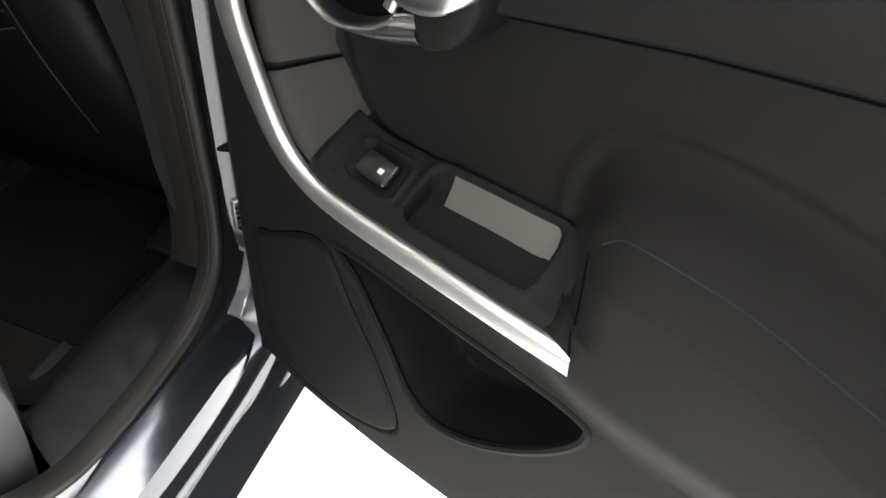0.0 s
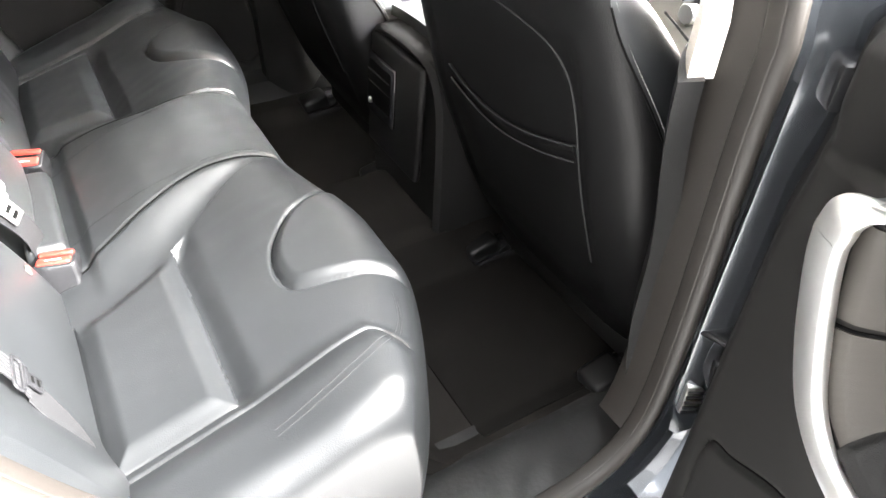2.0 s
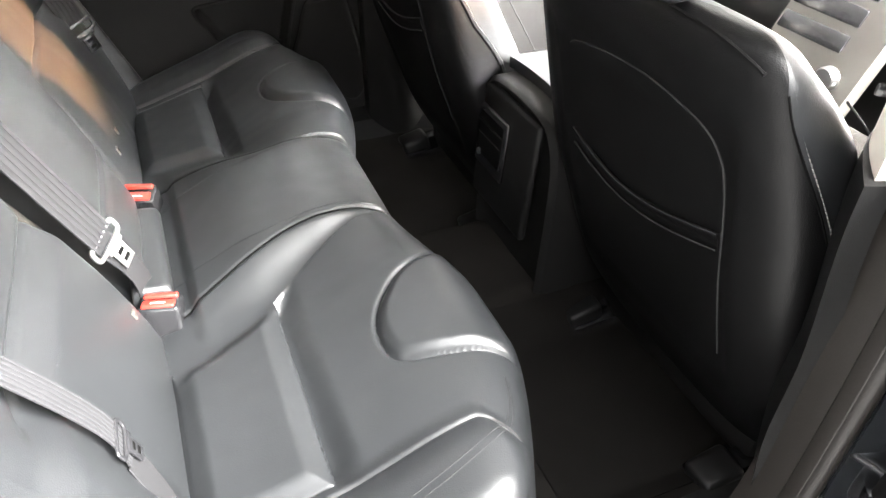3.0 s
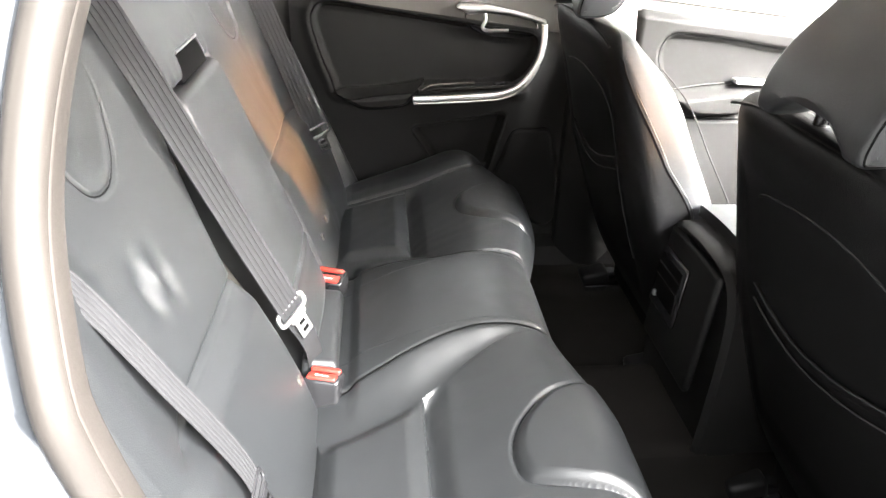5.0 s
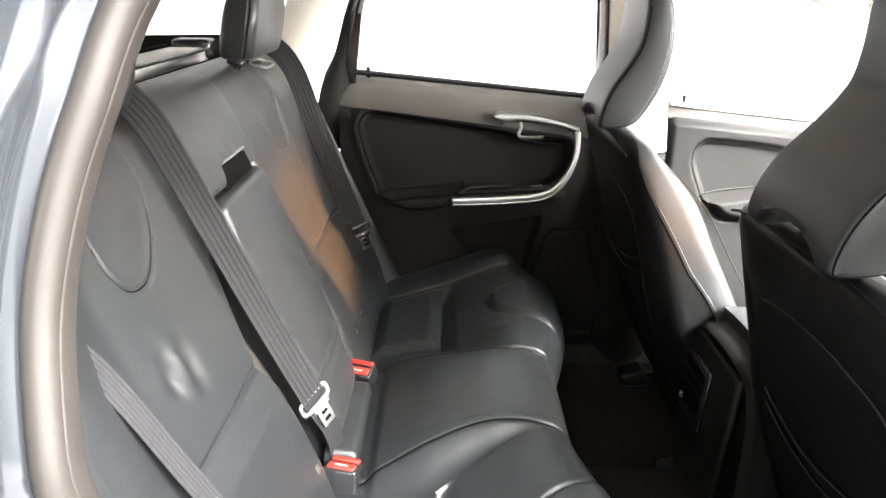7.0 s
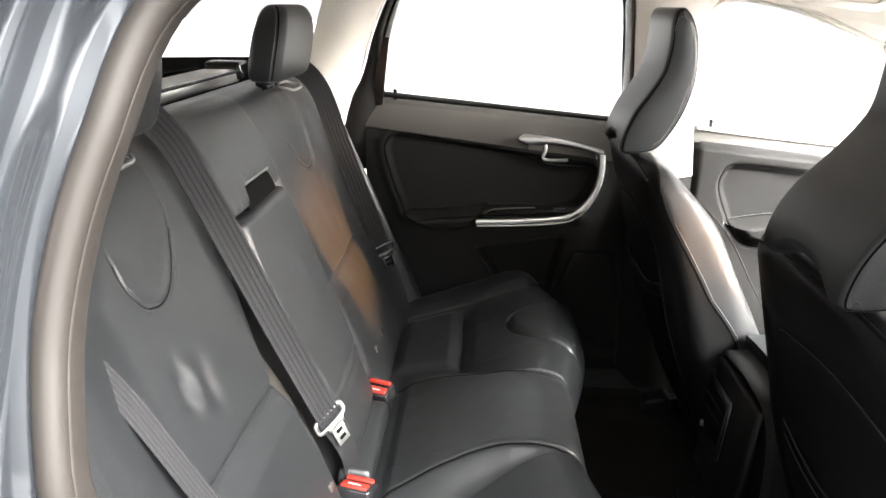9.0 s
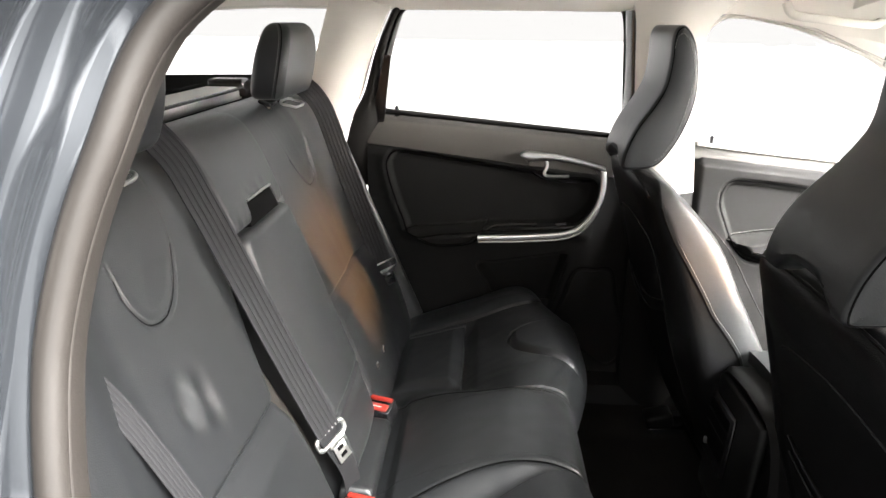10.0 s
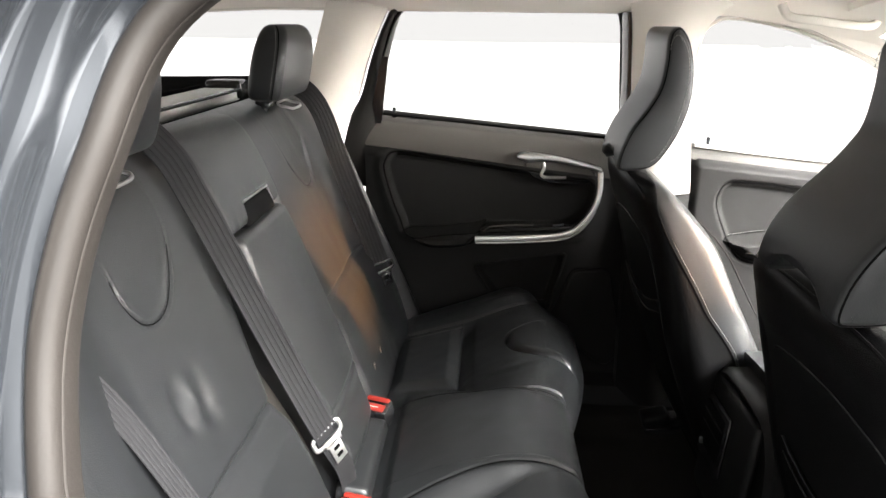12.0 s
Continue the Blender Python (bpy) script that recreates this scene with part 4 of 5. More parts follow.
def cushion(s, y):
    """A place on the bench's seat: s from the back to below the front edge; past 0.61 the side turns down."""
    a = abs(y)
    turn = max(0.0, a - 0.61)
    a = min(a, 0.61)
    ang = min(1.5, turn / 0.05)
    drop = 0.05 * (1 - math.cos(ang)) + max(0.0, turn - 0.075)
    y = math.copysign(a + 0.05 * math.sin(ang), y)
    f = min(320.0, s * 320)
    k = min(319, int(f))
    p = PSAMP[k] * (k + 1 - f) + PSAMP[k + 1] * (f - k)
    xf = cushion_front(y)
    x = 0.06 + (xf - 0.06) * p[0]
    z = p[1]
    top = 1 - sm(0.95, 1.0, p[0]) if s < 0.72 else 0.0
    mid = 0.020 * sm(0.12, 0.28, x) * (1 - 0.85 * sm(0.36, 0.48, x)) - 0.010 * sm(0.19, 0.17, x)
    edge = centre_edge(x)
    if a < edge:
        h = mid - 0.003 * (a / edge) ** 4
    else:
        # sunken outer seat, its thigh part rising to the front
        sunk = -0.019 * sm(0.455, 0.285, x)
        foot = edge + 0.016 + 0.070 * sm(0.455, 0.24, x)
        h = sunk
        panel = min(x - 0.134, 0.281 - x, 0.512 - a)
        if panel > 0:
            h += (0.013 * sm(0.0, 0.03, panel) - roll(panel, 0.010) * 0.6) * sm(0.0, 0.03, a - foot)
        if x >= 0.281:
            h += -0.016 * sm(0.318, 0.2815, x) * sm(0.525, 0.48, a) * sm(foot - 0.01, foot + 0.02, a) + 0.004 * sm(0.29, 0.40, x)
        # rear roll towards the backrest
        rear = min(0.130 - x, a - 0.205, 0.46 - a)
        if x < 0.134 and a > 0.19:
            h += 0.012 * sm(-0.002, 0.012, rear) - 0.006 * bell(x - 0.132, 0.003) * sm(0.50, 0.46, a)
        # wall that falls from the centre cushion
        t = (a - edge) / max(0.004, foot - edge)
        if t < 1.0:
            h = sunk + (mid - 0.003 - sunk) * (1 - sm(-0.25, 1.0, t)) / 0.896
        # raised tongue
        m = inside(x, a, TONGUE)
        if m > -0.03:
            h += 0.009 * sm(-0.001, 0.016, m) * (1 - 0.4 * sm(0.46, 0.52, x)) - 0.0060 * bell(m, 0.0030)
        # side bolster, seam curling to the front edge
        line = 0.529 + 0.035 * sm(0.43, 0.475, x)
        rise = sm(0.50, 0.44, x)
        h += ((0.026 if y < 0 else 0.012) * sm(-0.028, 0.045, a - line) * rise - 0.0055 * bell(a - line, 0.0032) * sm(0.485, 0.46, x)) * sm(0.10, 0.16, x)
    h -= 0.0035 * bell(a - edge, 0.0035) * sm(0.13, 0.16, x)
    h += 0.0020 * noise.noise((x * 6, y * 6, 1.7)) + 0.0007 * noise.noise((x * 30, y * 30, 4.2))
    if 0.29 < x < 0.46 and a > 0.2:
        h += 0.0012 * noise.noise((x * 14, y * 40, 6.1)) * bell(a - 0.25, 0.05)
    return Vector((x - 0.25 * min(drop, 0.05) * sm(0.6, 0.75, s), y, max(0.44, z + h * top - drop)))


def cushion_s(x, y):
    lo, hi = 0.0, 0.70
    for _ in range(18):
        m = (lo + hi) / 2
        if cushion(m, y).x < x:
            lo = m
        else:
            hi = m
    return lo


SS = span(0, 0.72, 300)[:-1] + span(0.72, 1, 40)
for nm, y0, y1, n, lab in (("seat_cushion", -0.930, -0.1000, 400, "black leather outer seat cushion with raised tongue"), ("seat_cushion", -0.0990, 0.0990, 60, "flat black leather centre cushion"), ("seat_cushion", 0.1000, 0.900, 320, "black leather outer seat cushion with raised tongue")):
    part(nm, slab(cushion, SS, span(y0, y1, n), lambda s, y: (-0.03, -0.03 * math.copysign(sm(0.60, 0.66, abs(y)), y), -0.10 * sm(0.70, 0.60, abs(y)) * (1 - 0.8 * sm(0.75, 1, s)) - 0.01)), LEATHER, bench, lab)


def cushion_line(pts, n, lift=0.0006):
    return [cushion(cushion_s(x, y), y) + Vector((0, 0, lift)) for x, y in spline(pts, n)]


part("seat_plinth", rbox((0.26, 1.24, 0.24), pose(0.335, 0, 0.535), 0.03, 3), CARPET, bench, "carpeted plinth below the bench")

# seams along the centre cushion's edges and short corner piping of the outer seats
for sgn in (-1, 1):
    part("cushion_seam", sweep(cushion_line([(x, sgn * centre_edge(x)) for x in span(0.150, 0.475, 40)], 80, 0.0012), disc(0.0013, 6)), JOINT, bench)
    part("cushion_piping", sweep(cushion_line([(0.400, sgn * 0.532), (0.432, sgn * 0.530), (0.455, sgn * 0.545), (0.470, sgn * 0.562)], 20, 0.0004), disc(0.0014, 6)), THREAD, bench)
    # twin stitching round the outer front corner
    for off in (0.0, 0.009):
        bm = bmesh.new()
        line = cushion_line([(0.30, sgn * (0.600 - off)), (0.38, sgn * (0.590 - off)), (0.44, sgn * (0.570 - off)), (0.475, sgn * (0.535 - off)), (0.492, sgn * (0.49 - off))], 120)
        for i in range(0, 118, 2):
            ends = (line[i], line[i].lerp(line[i + 1], 1.3))
            d = (ends[1] - ends[0]).normalized()
            side = d.cross(Vector((0, 0, 1))).normalized() * 0.0006
            up = Vector((0, 0, 0.0007))
            q = [bm.verts.new(p) for e in ends for p in (e - side, e + side, e + up)]
            for f in ((0, 1, 4, 3), (1, 2, 5, 4), (2, 0, 3, 5), (0, 2, 1), (3, 4, 5)):
                bm.faces.new([q[i] for i in f])
        part("stitching", bm, THREAD, bench, "fine grey seam stitches")

# backrest
BPROF = [(0.120, 0.640), (0.105, 0.70), (0.085, 0.76), (0.045, 0.86), (0.000, 0.97), (-0.040, 1.08), (-0.072, 1.165), (-0.098, 1.215), (-0.122, 1.242), (-0.155, 1.252), (-0.195, 1.245), (-0.235, 1.22)]
BSAMP = np.array(spline(BPROF, 321))
BN = Vector((0.94, 0, 0.342))
# V-shaped inlay, (distance outwards from its middle line, z)
VEE = [(-0.098, 1.34)] + [tuple(p) for p in spline([(-0.092, 1.24), (-0.084, 1.18), (-0.072, 1.148), (-0.050, 1.117), (-0.022, 1.094), (0.008, 1.084), (0.038, 1.090), (0.055, 1.110), (0.062, 1.136), (0.062, 1.18), (0.060, 1.24)], 60)] + [(0.060, 1.34)]
Z_NOTCH = 1.107


def arm_left(z):
    return float(np.interp(z, [0.64, 0.80, 0.92, 1.02, 1.11], [-0.090, -0.094, -0.122, -0.128, -0.116]))


def arm_right(z):
    return float(np.interp(z, [0.64, 0.75, 0.82, 0.95, 1.03, 1.11], [0.108, 0.112, 0.124, 0.138, 0.136, 0.120]))


def outer_in(z, y):
    """Inner border of an outer backrest."""
    if y < 0:
        return float(np.interp(z, [0.64, 0.80, 0.90, 0.97, 1.07, 1.16, 1.25], [0.158, 0.164, 0.180, 0.164, 0.140, 0.132, 0.130]))
    return float(np.interp(z, [0.64, 0.80, 0.95, 1.07, 1.16, 1.25], [0.118, 0.128, 0.142, 0.140, 0.142, 0.122]))


def back_base(s):
    f = min(320.0, max(0.0, s) * 320)
    k = min(319, int(f))
    return BSAMP[k] * (k + 1 - f) + BSAMP[k + 1] * (f - k)


def back_s(z):
    """The profile's parameter at height z on the front face."""
    return float(np.interp(z, BSAMP[:240, 1], np.arange(240) / 320.0))


def outer_back(s, y):
    a = abs(y)
    p = back_base(s)
    z = p[1]
    face = 1 - sm(0.74, 0.86, s)
    seam = 0.901 + 0.02 * (a - 0.30) * (1 if y > 0 else 0)
    h = 0.005 - roll(a - outer_in(z, y), 0.030) * 0.9
    h += 0.026 * sm(0.43, 0.55, a) * (1 if y < 0 else 0.6) * face - 0.16 * max(0.0, a - 0.570)
    # lower pad below the seam
    h += (0.012 * sm(0.0, 0.045, seam - z) - 0.0065 * bell(z - seam, 0.0035) * sm(0.53, 0.47, a)) * face
    d = inside(a - (0.328 if y < 0 else 0.345), z, VEE)
    if d > -0.04:
        fade = (1 - 0.9 * sm(1.12, 1.17, z)) * (1 - sm(0.66, 0.74, s))
        h -= (0.0038 * bell(d, 0.0024) + 0.0022 * sm(-0.001, 0.016, d) * sm(0.06, 0.02, d)) * fade
    h += 0.0035 * noise.noise((y * 5, z * 5, 7.7)) * face
    if y < 0:
        # dent of the slack leather
        h += 0.0050 * bell(y + 0.356, 0.012) * bell(z - 0.990, 0.026) - 0.0045 * bell(y + 0.378, 0.012) * bell(z - 0.995, 0.022) - 0.0040 * bell(y + 0.330, 0.013) * bell(z - 0.982, 0.030)
    else:
        h += 0.0017 * noise.noise((y * 20, z * 11 + y * 9, 2.2)) * sm(0.26, 0.38, a) * face
        h -= 0.006 * bell(a - 0.415 - 0.3 * (z - 1.13), 0.008) * bell(z - 1.13, 0.035)
    return Vector((p[0], y, z)) + BN * h


def centre_arm(t, v):
    """The folded armrest: t up its length, v across."""
    z = 0.655 + (Z_NOTCH - 0.003 - 0.655) * t
    yl, yr = arm_left(z), arm_right(z)
    y = yl + (yr - yl) * v
    p = back_base(back_s(z))
    side = min(y - yl, yr - y)
    h = 0.026 * sm(0.66, 0.72, z) + 0.006 * (1 - ((y - 0.01) / 0.12) ** 2) - roll(side, 0.022) - roll(Z_NOTCH - 0.003 - z, 0.016) * 1.1
    h -= 0.0055 * bell(z - 0.805 - 0.02 * y, 0.003) + 0.004 * sm(0.0, 0.03, 0.803 + 0.02 * y - z)
    h += 0.0020 * noise.noise((y * 9, z * 9, 3.1)) + 0.0025 * noise.noise((y * 60, z * 50, 1.1)) * bell(side, 0.012) * sm(0.98, 1.08, z)
    return Vector((p[0], y, z)) + BN * h


def pad_low(y):
    """Lower border of the centre pad, with its hand notch."""
    return Z_NOTCH + 0.026 * sm(-0.044, -0.036, y) * sm(0.090, 0.082, y)


def centre_pad(t, v):
    y = -0.1285 + (0.1385 + 0.1285) * v
    low = pad_low(y)
    s0 = back_s(low)
    s = s0 + (1.0 - s0) * t
    p = back_base(s)
    z = p[1]
    face = 1 - sm(0.76, 0.88, s)
    side = min(y + 0.1285, 0.1385 - y)
    near_low = z - low if s < 0.7 else 1.0
    h = 0.019 - roll(side, 0.022) - roll(near_low, 0.012) * 0.9 - 0.010 * (1 - face)
    h += 0.004 * (1 - (y / 0.13) ** 2) + 0.002 * noise.noise((y * 8, z * 8, 9.4)) * face
    h += 0.0020 * noise.noise((y * 50, z * 60, 2.7)) * bell(near_low, 0.020) * face
    return Vector((p[0], y, z)) + BN * h


BS = span(0, 0.80, 280)[:-1] + span(0.80, 1, 40)
back_off = Vector((-0.10, 0, -0.03))
for y_in, y_out, n, lab in ((-0.130, -0.612, 280, "black leather outer backrest with V-shaped inlay and dented leather"), (0.120, 0.612, 260, "black leather outer backrest with V-shaped inlay, creased")):
    def fan(s, v, y_in=y_in, y_out=y_out):
        inner = math.copysign(outer_in(back_base(s)[1], y_in), y_in)
        return outer_back(s, inner + (y_out - inner) * v)
    part("backrest", slab(fan, BS, span(0, 1, n), back_off), LEATHER, bench, lab)
for y_mid in (-0.328, 0.345):
    line = [outer_back(back_s(z), y_mid + math.copysign(1, y_mid) * d) + BN * 0.0006 for d, z in VEE if z < 1.150]
    part("inlay_seam", sweep(line, disc(0.0010, 6), up=BN), JOINT, bench)
part("armrest_gap", slab(lambda s, y: Vector((*back_base(s)[:1], y, back_base(s)[1])) - BN * 0.030, span(0, 0.62, 20), span(-0.200, 0.160, 12), back_off * 0.6), CHANNEL, bench, "brown-grey backing beside the folded armrest")
part("centre_armrest", slab(centre_arm, span(0, 0.90, 130)[:-1] + span(0.90, 1, 40), span(0, 0.12, 24)[:-1] + span(0.12, 0.88, 50)[:-1] + span(0.88, 1, 24), back_off * 0.5), LEATHER, bench, "folded-up black leather centre armrest")
part("centre_pad", slab(centre_pad, span(0, 0.10, 26)[:-1] + span(0.10, 1, 110), span(0, 0.1, 18)[:-1] + span(0.1, 0.9, 150)[:-1] + span(0.9, 1, 18), back_off), LEATHER, bench, "black leather upper centre backrest pad with hand notch")
# solid near-black block paints the shade inside the hand notch
part("notch_shade", rbox((0.030, 0.140, 0.050), pose(-0.048, 0.023, 1.112, 0, -20, 0), 0.004, 2), JOINT, bench, "dark pull recess of the armrest")
notch = [centre_pad(0.012, (y + 0.1285) / 0.267) + BN * 0.001 for y in span(-0.034, 0.082, 20)]
part("notch_trim", sweep(notch, disc(0.0022, 6), up=BN), CHROME, bench, "pale edge of the hand notch")


def rounded_ring(x0, x1, y0, w, z, r, n=6):
    """Rounded rectangle between the rear x0 and front x1, half width w."""
    r = min(r, (x1 - x0) * 0.48, w * 0.9)
    out = []
    for cx, cy, a0 in ((1, 1, 0), (-1, 1, 90), (-1, -1, 180), (1, -1, 270)):
        for k in range(n + 1):
            a = radians(a0 + 90 * k / n)
            out.append(Vector(((x0 + x1) / 2 + cx * ((x1 - x0) / 2 - r) + r * math.cos(a), y0 + cy * (w - r) + r * math.sin(a), z)))
    return out


# headrests of the bench: a thin upright pad with stitched side panels
HEAD_ROWS = [(1.262, -0.116, -0.074, 0.096), (1.266, -0.122, -0.066, 0.110), (1.280, -0.123, -0.060, 0.119), (1.310, -0.118, -0.053, 0.122), (1.345, -0.111, -0.047, 0.118), (1.372, -0.104, -0.046, 0.108), (1.390, -0.098, -0.050, 0.094), (1.399, -0.090, -0.058, 0.080), (1.401, -0.080, -0.066, 0.06)]


def bench_headrest(y0):
    rings = [rounded_ring(r, f, y0, w, z, 0.016) for z, r, f, w in spline(HEAD_ROWS, 36)]
    head = part("headrest", loft(rings), LEATHER, bench, "black leather headrest with stitched side panels")
    rows = spline(HEAD_ROWS[1:8], 30)
    for sgn in (-1, 1):
        front = [Vector((f - 0.0125, y0 + sgn * (w - 0.0002), z)) for z, r, f, w in rows]
        part("headrest_seam", sweep(front, disc(0.0012, 6), up=(1, 0, 0)), JOINT, head)
        dashes([p + Vector((-0.005, sgn * 0.0005, 0)) for p in front], Vector((0, sgn, 0)), head, 0.0060, 0.0040, STITCH)
    for dy in (-0.045, 0.045):
        part("headrest_post", sweep([(-0.118, y0 + dy, 1.230), (-0.098, y0 + dy, 1.275)], disc(0.007, 10), up=(0, 1, 0)), GLOSS, head, "dark headrest post")
        part("post_guide", rbox((0.030, 0.034, 0.014), pose(-0.112, y0 + dy, 1.254, 0, 18, 0), 0.005, 3), GLOSS, head, "black post guide")
    part("release_loop", sweep([Vector((-0.078, y0 + 0.010, 1.246)) + Vector((0.016 * math.copysign(abs(math.cos(a)) ** 0.5, math.cos(a)), 0.042 * math.copysign(abs(math.sin(a)) ** 0.5, math.sin(a)), -0.006 * math.cos(a))) for a in span(0, 2 * math.pi * 31 / 32, 32)], disc(0.0026, 8), closed=True), STEEL, head, "metal release loop")


bench_headrest(0.370)
bench_headrest(-0.356)
# side bolsters between backrest and door openings
for sgn in (-1, 1):
    def bol(s, t):
        z = 0.66 + 0.57 * s
        base = 0.105 - 0.37 * (z - 0.68)
        x = base + 0.045 * math.sin(math.pi * min(1, t * 1.1)) + 0.06 * (1 - s) * t - 0.02 * t
        return (x, sgn * (0.605 + 0.065 * t), z)
    part("side_bolster", slab(bol, span(0, 1, 30), span(0, 1, 12), (-0.10, 0, 0)), LEATHER, bench, "black leather side bolster")
# round clips in the seat gap
for y in (0.225, 0.300, -0.205):
    part("seat_clip", rbox((0.004, 0.012, 0.012), Matrix.Translation(outer_back(back_s(0.735), y) + BN * 0.001) @ pose(0, 0, 0, 0, -20, 0), 0.0015, 3), CHANNEL, bench, "small grey round clip")


# ---- belts and buckles ----
def ribbon(path, width, normal, thick=0.0016):
    pts = [Vector(p) for p in spline(path, 40)]
    return sweep(pts, flat(width, thick, thick * 0.4, 1), up=normal)


def belt_thing(label, path, normal, width=0.047):
    b = thing("seat_belt", label, "seat belt", "rear seat belts")
    part("webbing", ribbon(path, width, normal), WEB, b)
    nv = Vector(normal).normalized()
    pts = [Vector(p) for p in spline(path, 40)]
    for k in (-0.44, -0.26, -0.09, 0.09, 0.26, 0.44):
        off = []
        for i, p in enumerate(pts):
            t = (pts[min(i + 1, 39)] - pts[max(i - 1, 0)]).normalized()
            s = t.cross(nv).normalized()
            off.append(p + s * k * width + s.cross(t).normalized() * 0.0010)
        part("webbing_rib", sweep(off, flat(0.0050 * width / 0.047, 0.0012, 0.0004, 1), up=normal), WEB_LINE, b)
    return b


def tongue(parent, m, mat=None, s=1.0):
    """Belt tongue: a bent loop for the webbing and a stamped blade with two slots."""
    loop = [m @ Vector((s * 0.030 * (abs(math.cos(a)) ** 0.35) * (1 if math.cos(a) > 0 else -1), s * 0.010 * (abs(math.sin(a)) ** 0.5) * (1 if math.sin(a) > 0 else -1), 0)) for a in span(0, 2 * math.pi * 27 / 28, 28)]
    part("tongue_loop", sweep(loop, flat(0.007 * s, 0.005 * s, 0.002), up=m.to_3x3() @ Vector((0, 0, 1)), closed=True), mat or STEEL, parent, "belt tongue loop")
    blade = part("tongue_blade", rbox((0.026 * s, 0.034 * s, 0.003), m @ pose(0.004 * s, -0.031 * s, 0), 0.0012, 2), mat or STEEL, parent, "stamped belt tongue blade")
    part("tongue_shoulder", rbox((0.036 * s, 0.010 * s, 0.005), m @ pose(0.004 * s, -0.014 * s, 0.0005), 0.002, 2), mat or STEEL, parent)
    for k in (-0.026, -0.038):
        part("tongue_slot", rbox((0.013 * s, 0.006 * s, 0.0042), m @ pose(0.004 * s, k * s, 0), 0.0005, 1), JOINT, blade)


def belt_frame(at, down, normal):
    """Pose with x across the belt, -y along it and z out of it."""
    n = Vector(normal).normalized()
    d = Vector(down)
    d = (d - n * d.dot(n)).normalized()
    x = (-d).cross(n)
    return Matrix.Translation(at) @ Matrix((x, -d, n)).transposed().to_4x4()


NB = (0.94, 0.0, 0.342)
NC = (0.80, -0.50, 0.33)
cb = belt_thing("black centre seat belt hanging over the backrest", [(-0.190, -0.205, 1.266), (-0.130, -0.198, 1.288), (-0.080, -0.190, 1.248), (-0.046, -0.184, 1.178), (-0.008, -0.176, 1.085), (0.028, -0.164, 0.990), (0.064, -0.150, 0.895), (0.094, -0.138, 0.818)], NC)
tongue(cb, belt_frame((0.096, -0.136, 0.812), (0.30, 0.10, -0.95), NC))
part("lower_webbing", ribbon([(0.090, -0.136, 0.812), (0.112, -0.126, 0.765), (0.122, -0.116, 0.72), (0.122, -0.112, 0.66)], 0.036, NC), WEB, cb)
part("belt_guide", rbox((0.050, 0.070, 0.016), pose(-0.130, -0.210, 1.276, 0, 12, 0), 0.006, 3), LINER, cb, "grey plastic belt guide")
nb = belt_thing("dark seat belt hanging before the near side bolster", [(-0.150, -0.590, 1.235), (-0.095, -0.560, 1.18), (-0.030, -0.500, 1.093), (0.040, -0.478, 0.953), (0.090, -0.470, 0.85), (0.105, -0.475, 0.79)], NB, 0.031)
tongue(nb, belt_frame((0.100, -0.472, 0.825), (0.1, 0, -0.9), NB), GLOSS, 0.7)
part("lower_webbing", ribbon([(0.104, -0.475, 0.80), (0.125, -0.50, 0.74), (0.135, -0.53, 0.68)], 0.040, NB), WEB, nb)
NF = (0.52, -0.82, 0.19)
fb = belt_thing("black seat belt hanging beside the far rear door", [(-0.165, 0.500, 1.268), (-0.100, 0.502, 1.276), (-0.048, 0.505, 1.228), (-0.004, 0.505, 1.106), (0.046, 0.505, 0.968), (0.083, 0.508, 0.862)], NF)
tongue(fb, belt_frame((0.086, 0.507, 0.855), (0.3, 0, -0.9), NF), GLOSS)


def buckle(x, y, z, rz, lab, tip=0.0):
    b = thing("belt_buckle", lab, "belt buckle", "rear belt buckles", at=(x, y, z - 0.02))
    m = pose(x, y, z, tip, 0, rz)
    part("body", rbox((0.056, 0.040, 0.070), m @ pose(0, 0, -0.033), 0.006, 3), GLOSS, b, "black buckle housing")
    part("release_button", rbox((0.044, 0.017, 0.012), m @ pose(0, -0.0085, -0.0005), 0.003, 3), RED, b, "red release button")
    lip = part("button_lip", rbox((0.046, 0.010, 0.012), m @ pose(0, 0.0125, 0.0005), 0.003, 3), RED, b, "red rim beside the tongue slot")
    part("tongue_slot", rbox((0.034, 0.005, 0.006), m @ pose(0, 0.0045, -0.0005), 0.001, 1), JOINT, b)
    part("button_print", rbox((0.020, 0.0020, 0.001), m @ pose(0, -0.010, 0.0054), 0.0003, 1), WHITE, b, "white print bar")


buckle(0.130, 0.118, 0.716, -18, "red and black belt buckle standing in the seat gap", 14)
buckle(0.137, -0.150, 0.704, -14, "red belt buckle with white print in the seat gap", -12)

# leather strip between the buckles
pad = slab(lambda x, y: (x, y, 0.714 - 0.10 * (x - 0.105) - roll(min(x - 0.102, 0.156 - x), 0.012) - roll(min(y + 0.128, 0.088 - y), 0.012)), span(0.102, 0.156, 22), span(-0.128, 0.088, 60), (0, 0, -0.05))
part("rear_strip", pad, LEATHER, bench, "black leather strip between the buckles")


# ---- front seats ----
def super_ring(cx, cy, z, rx, ry, e=0.62, n=48, skew=0.0):
    out = []
    for i in range(n):
        a = 2 * math.pi * i / n
        c, s = math.cos(a), math.sin(a)
        out.append(Vector((cx + rx * abs(c) ** e * (1 if c > 0 else -1) + skew * (abs(s) ** 2), cy + ry * abs(s) ** e * (1 if s > 0 else -1), z)))
    return out


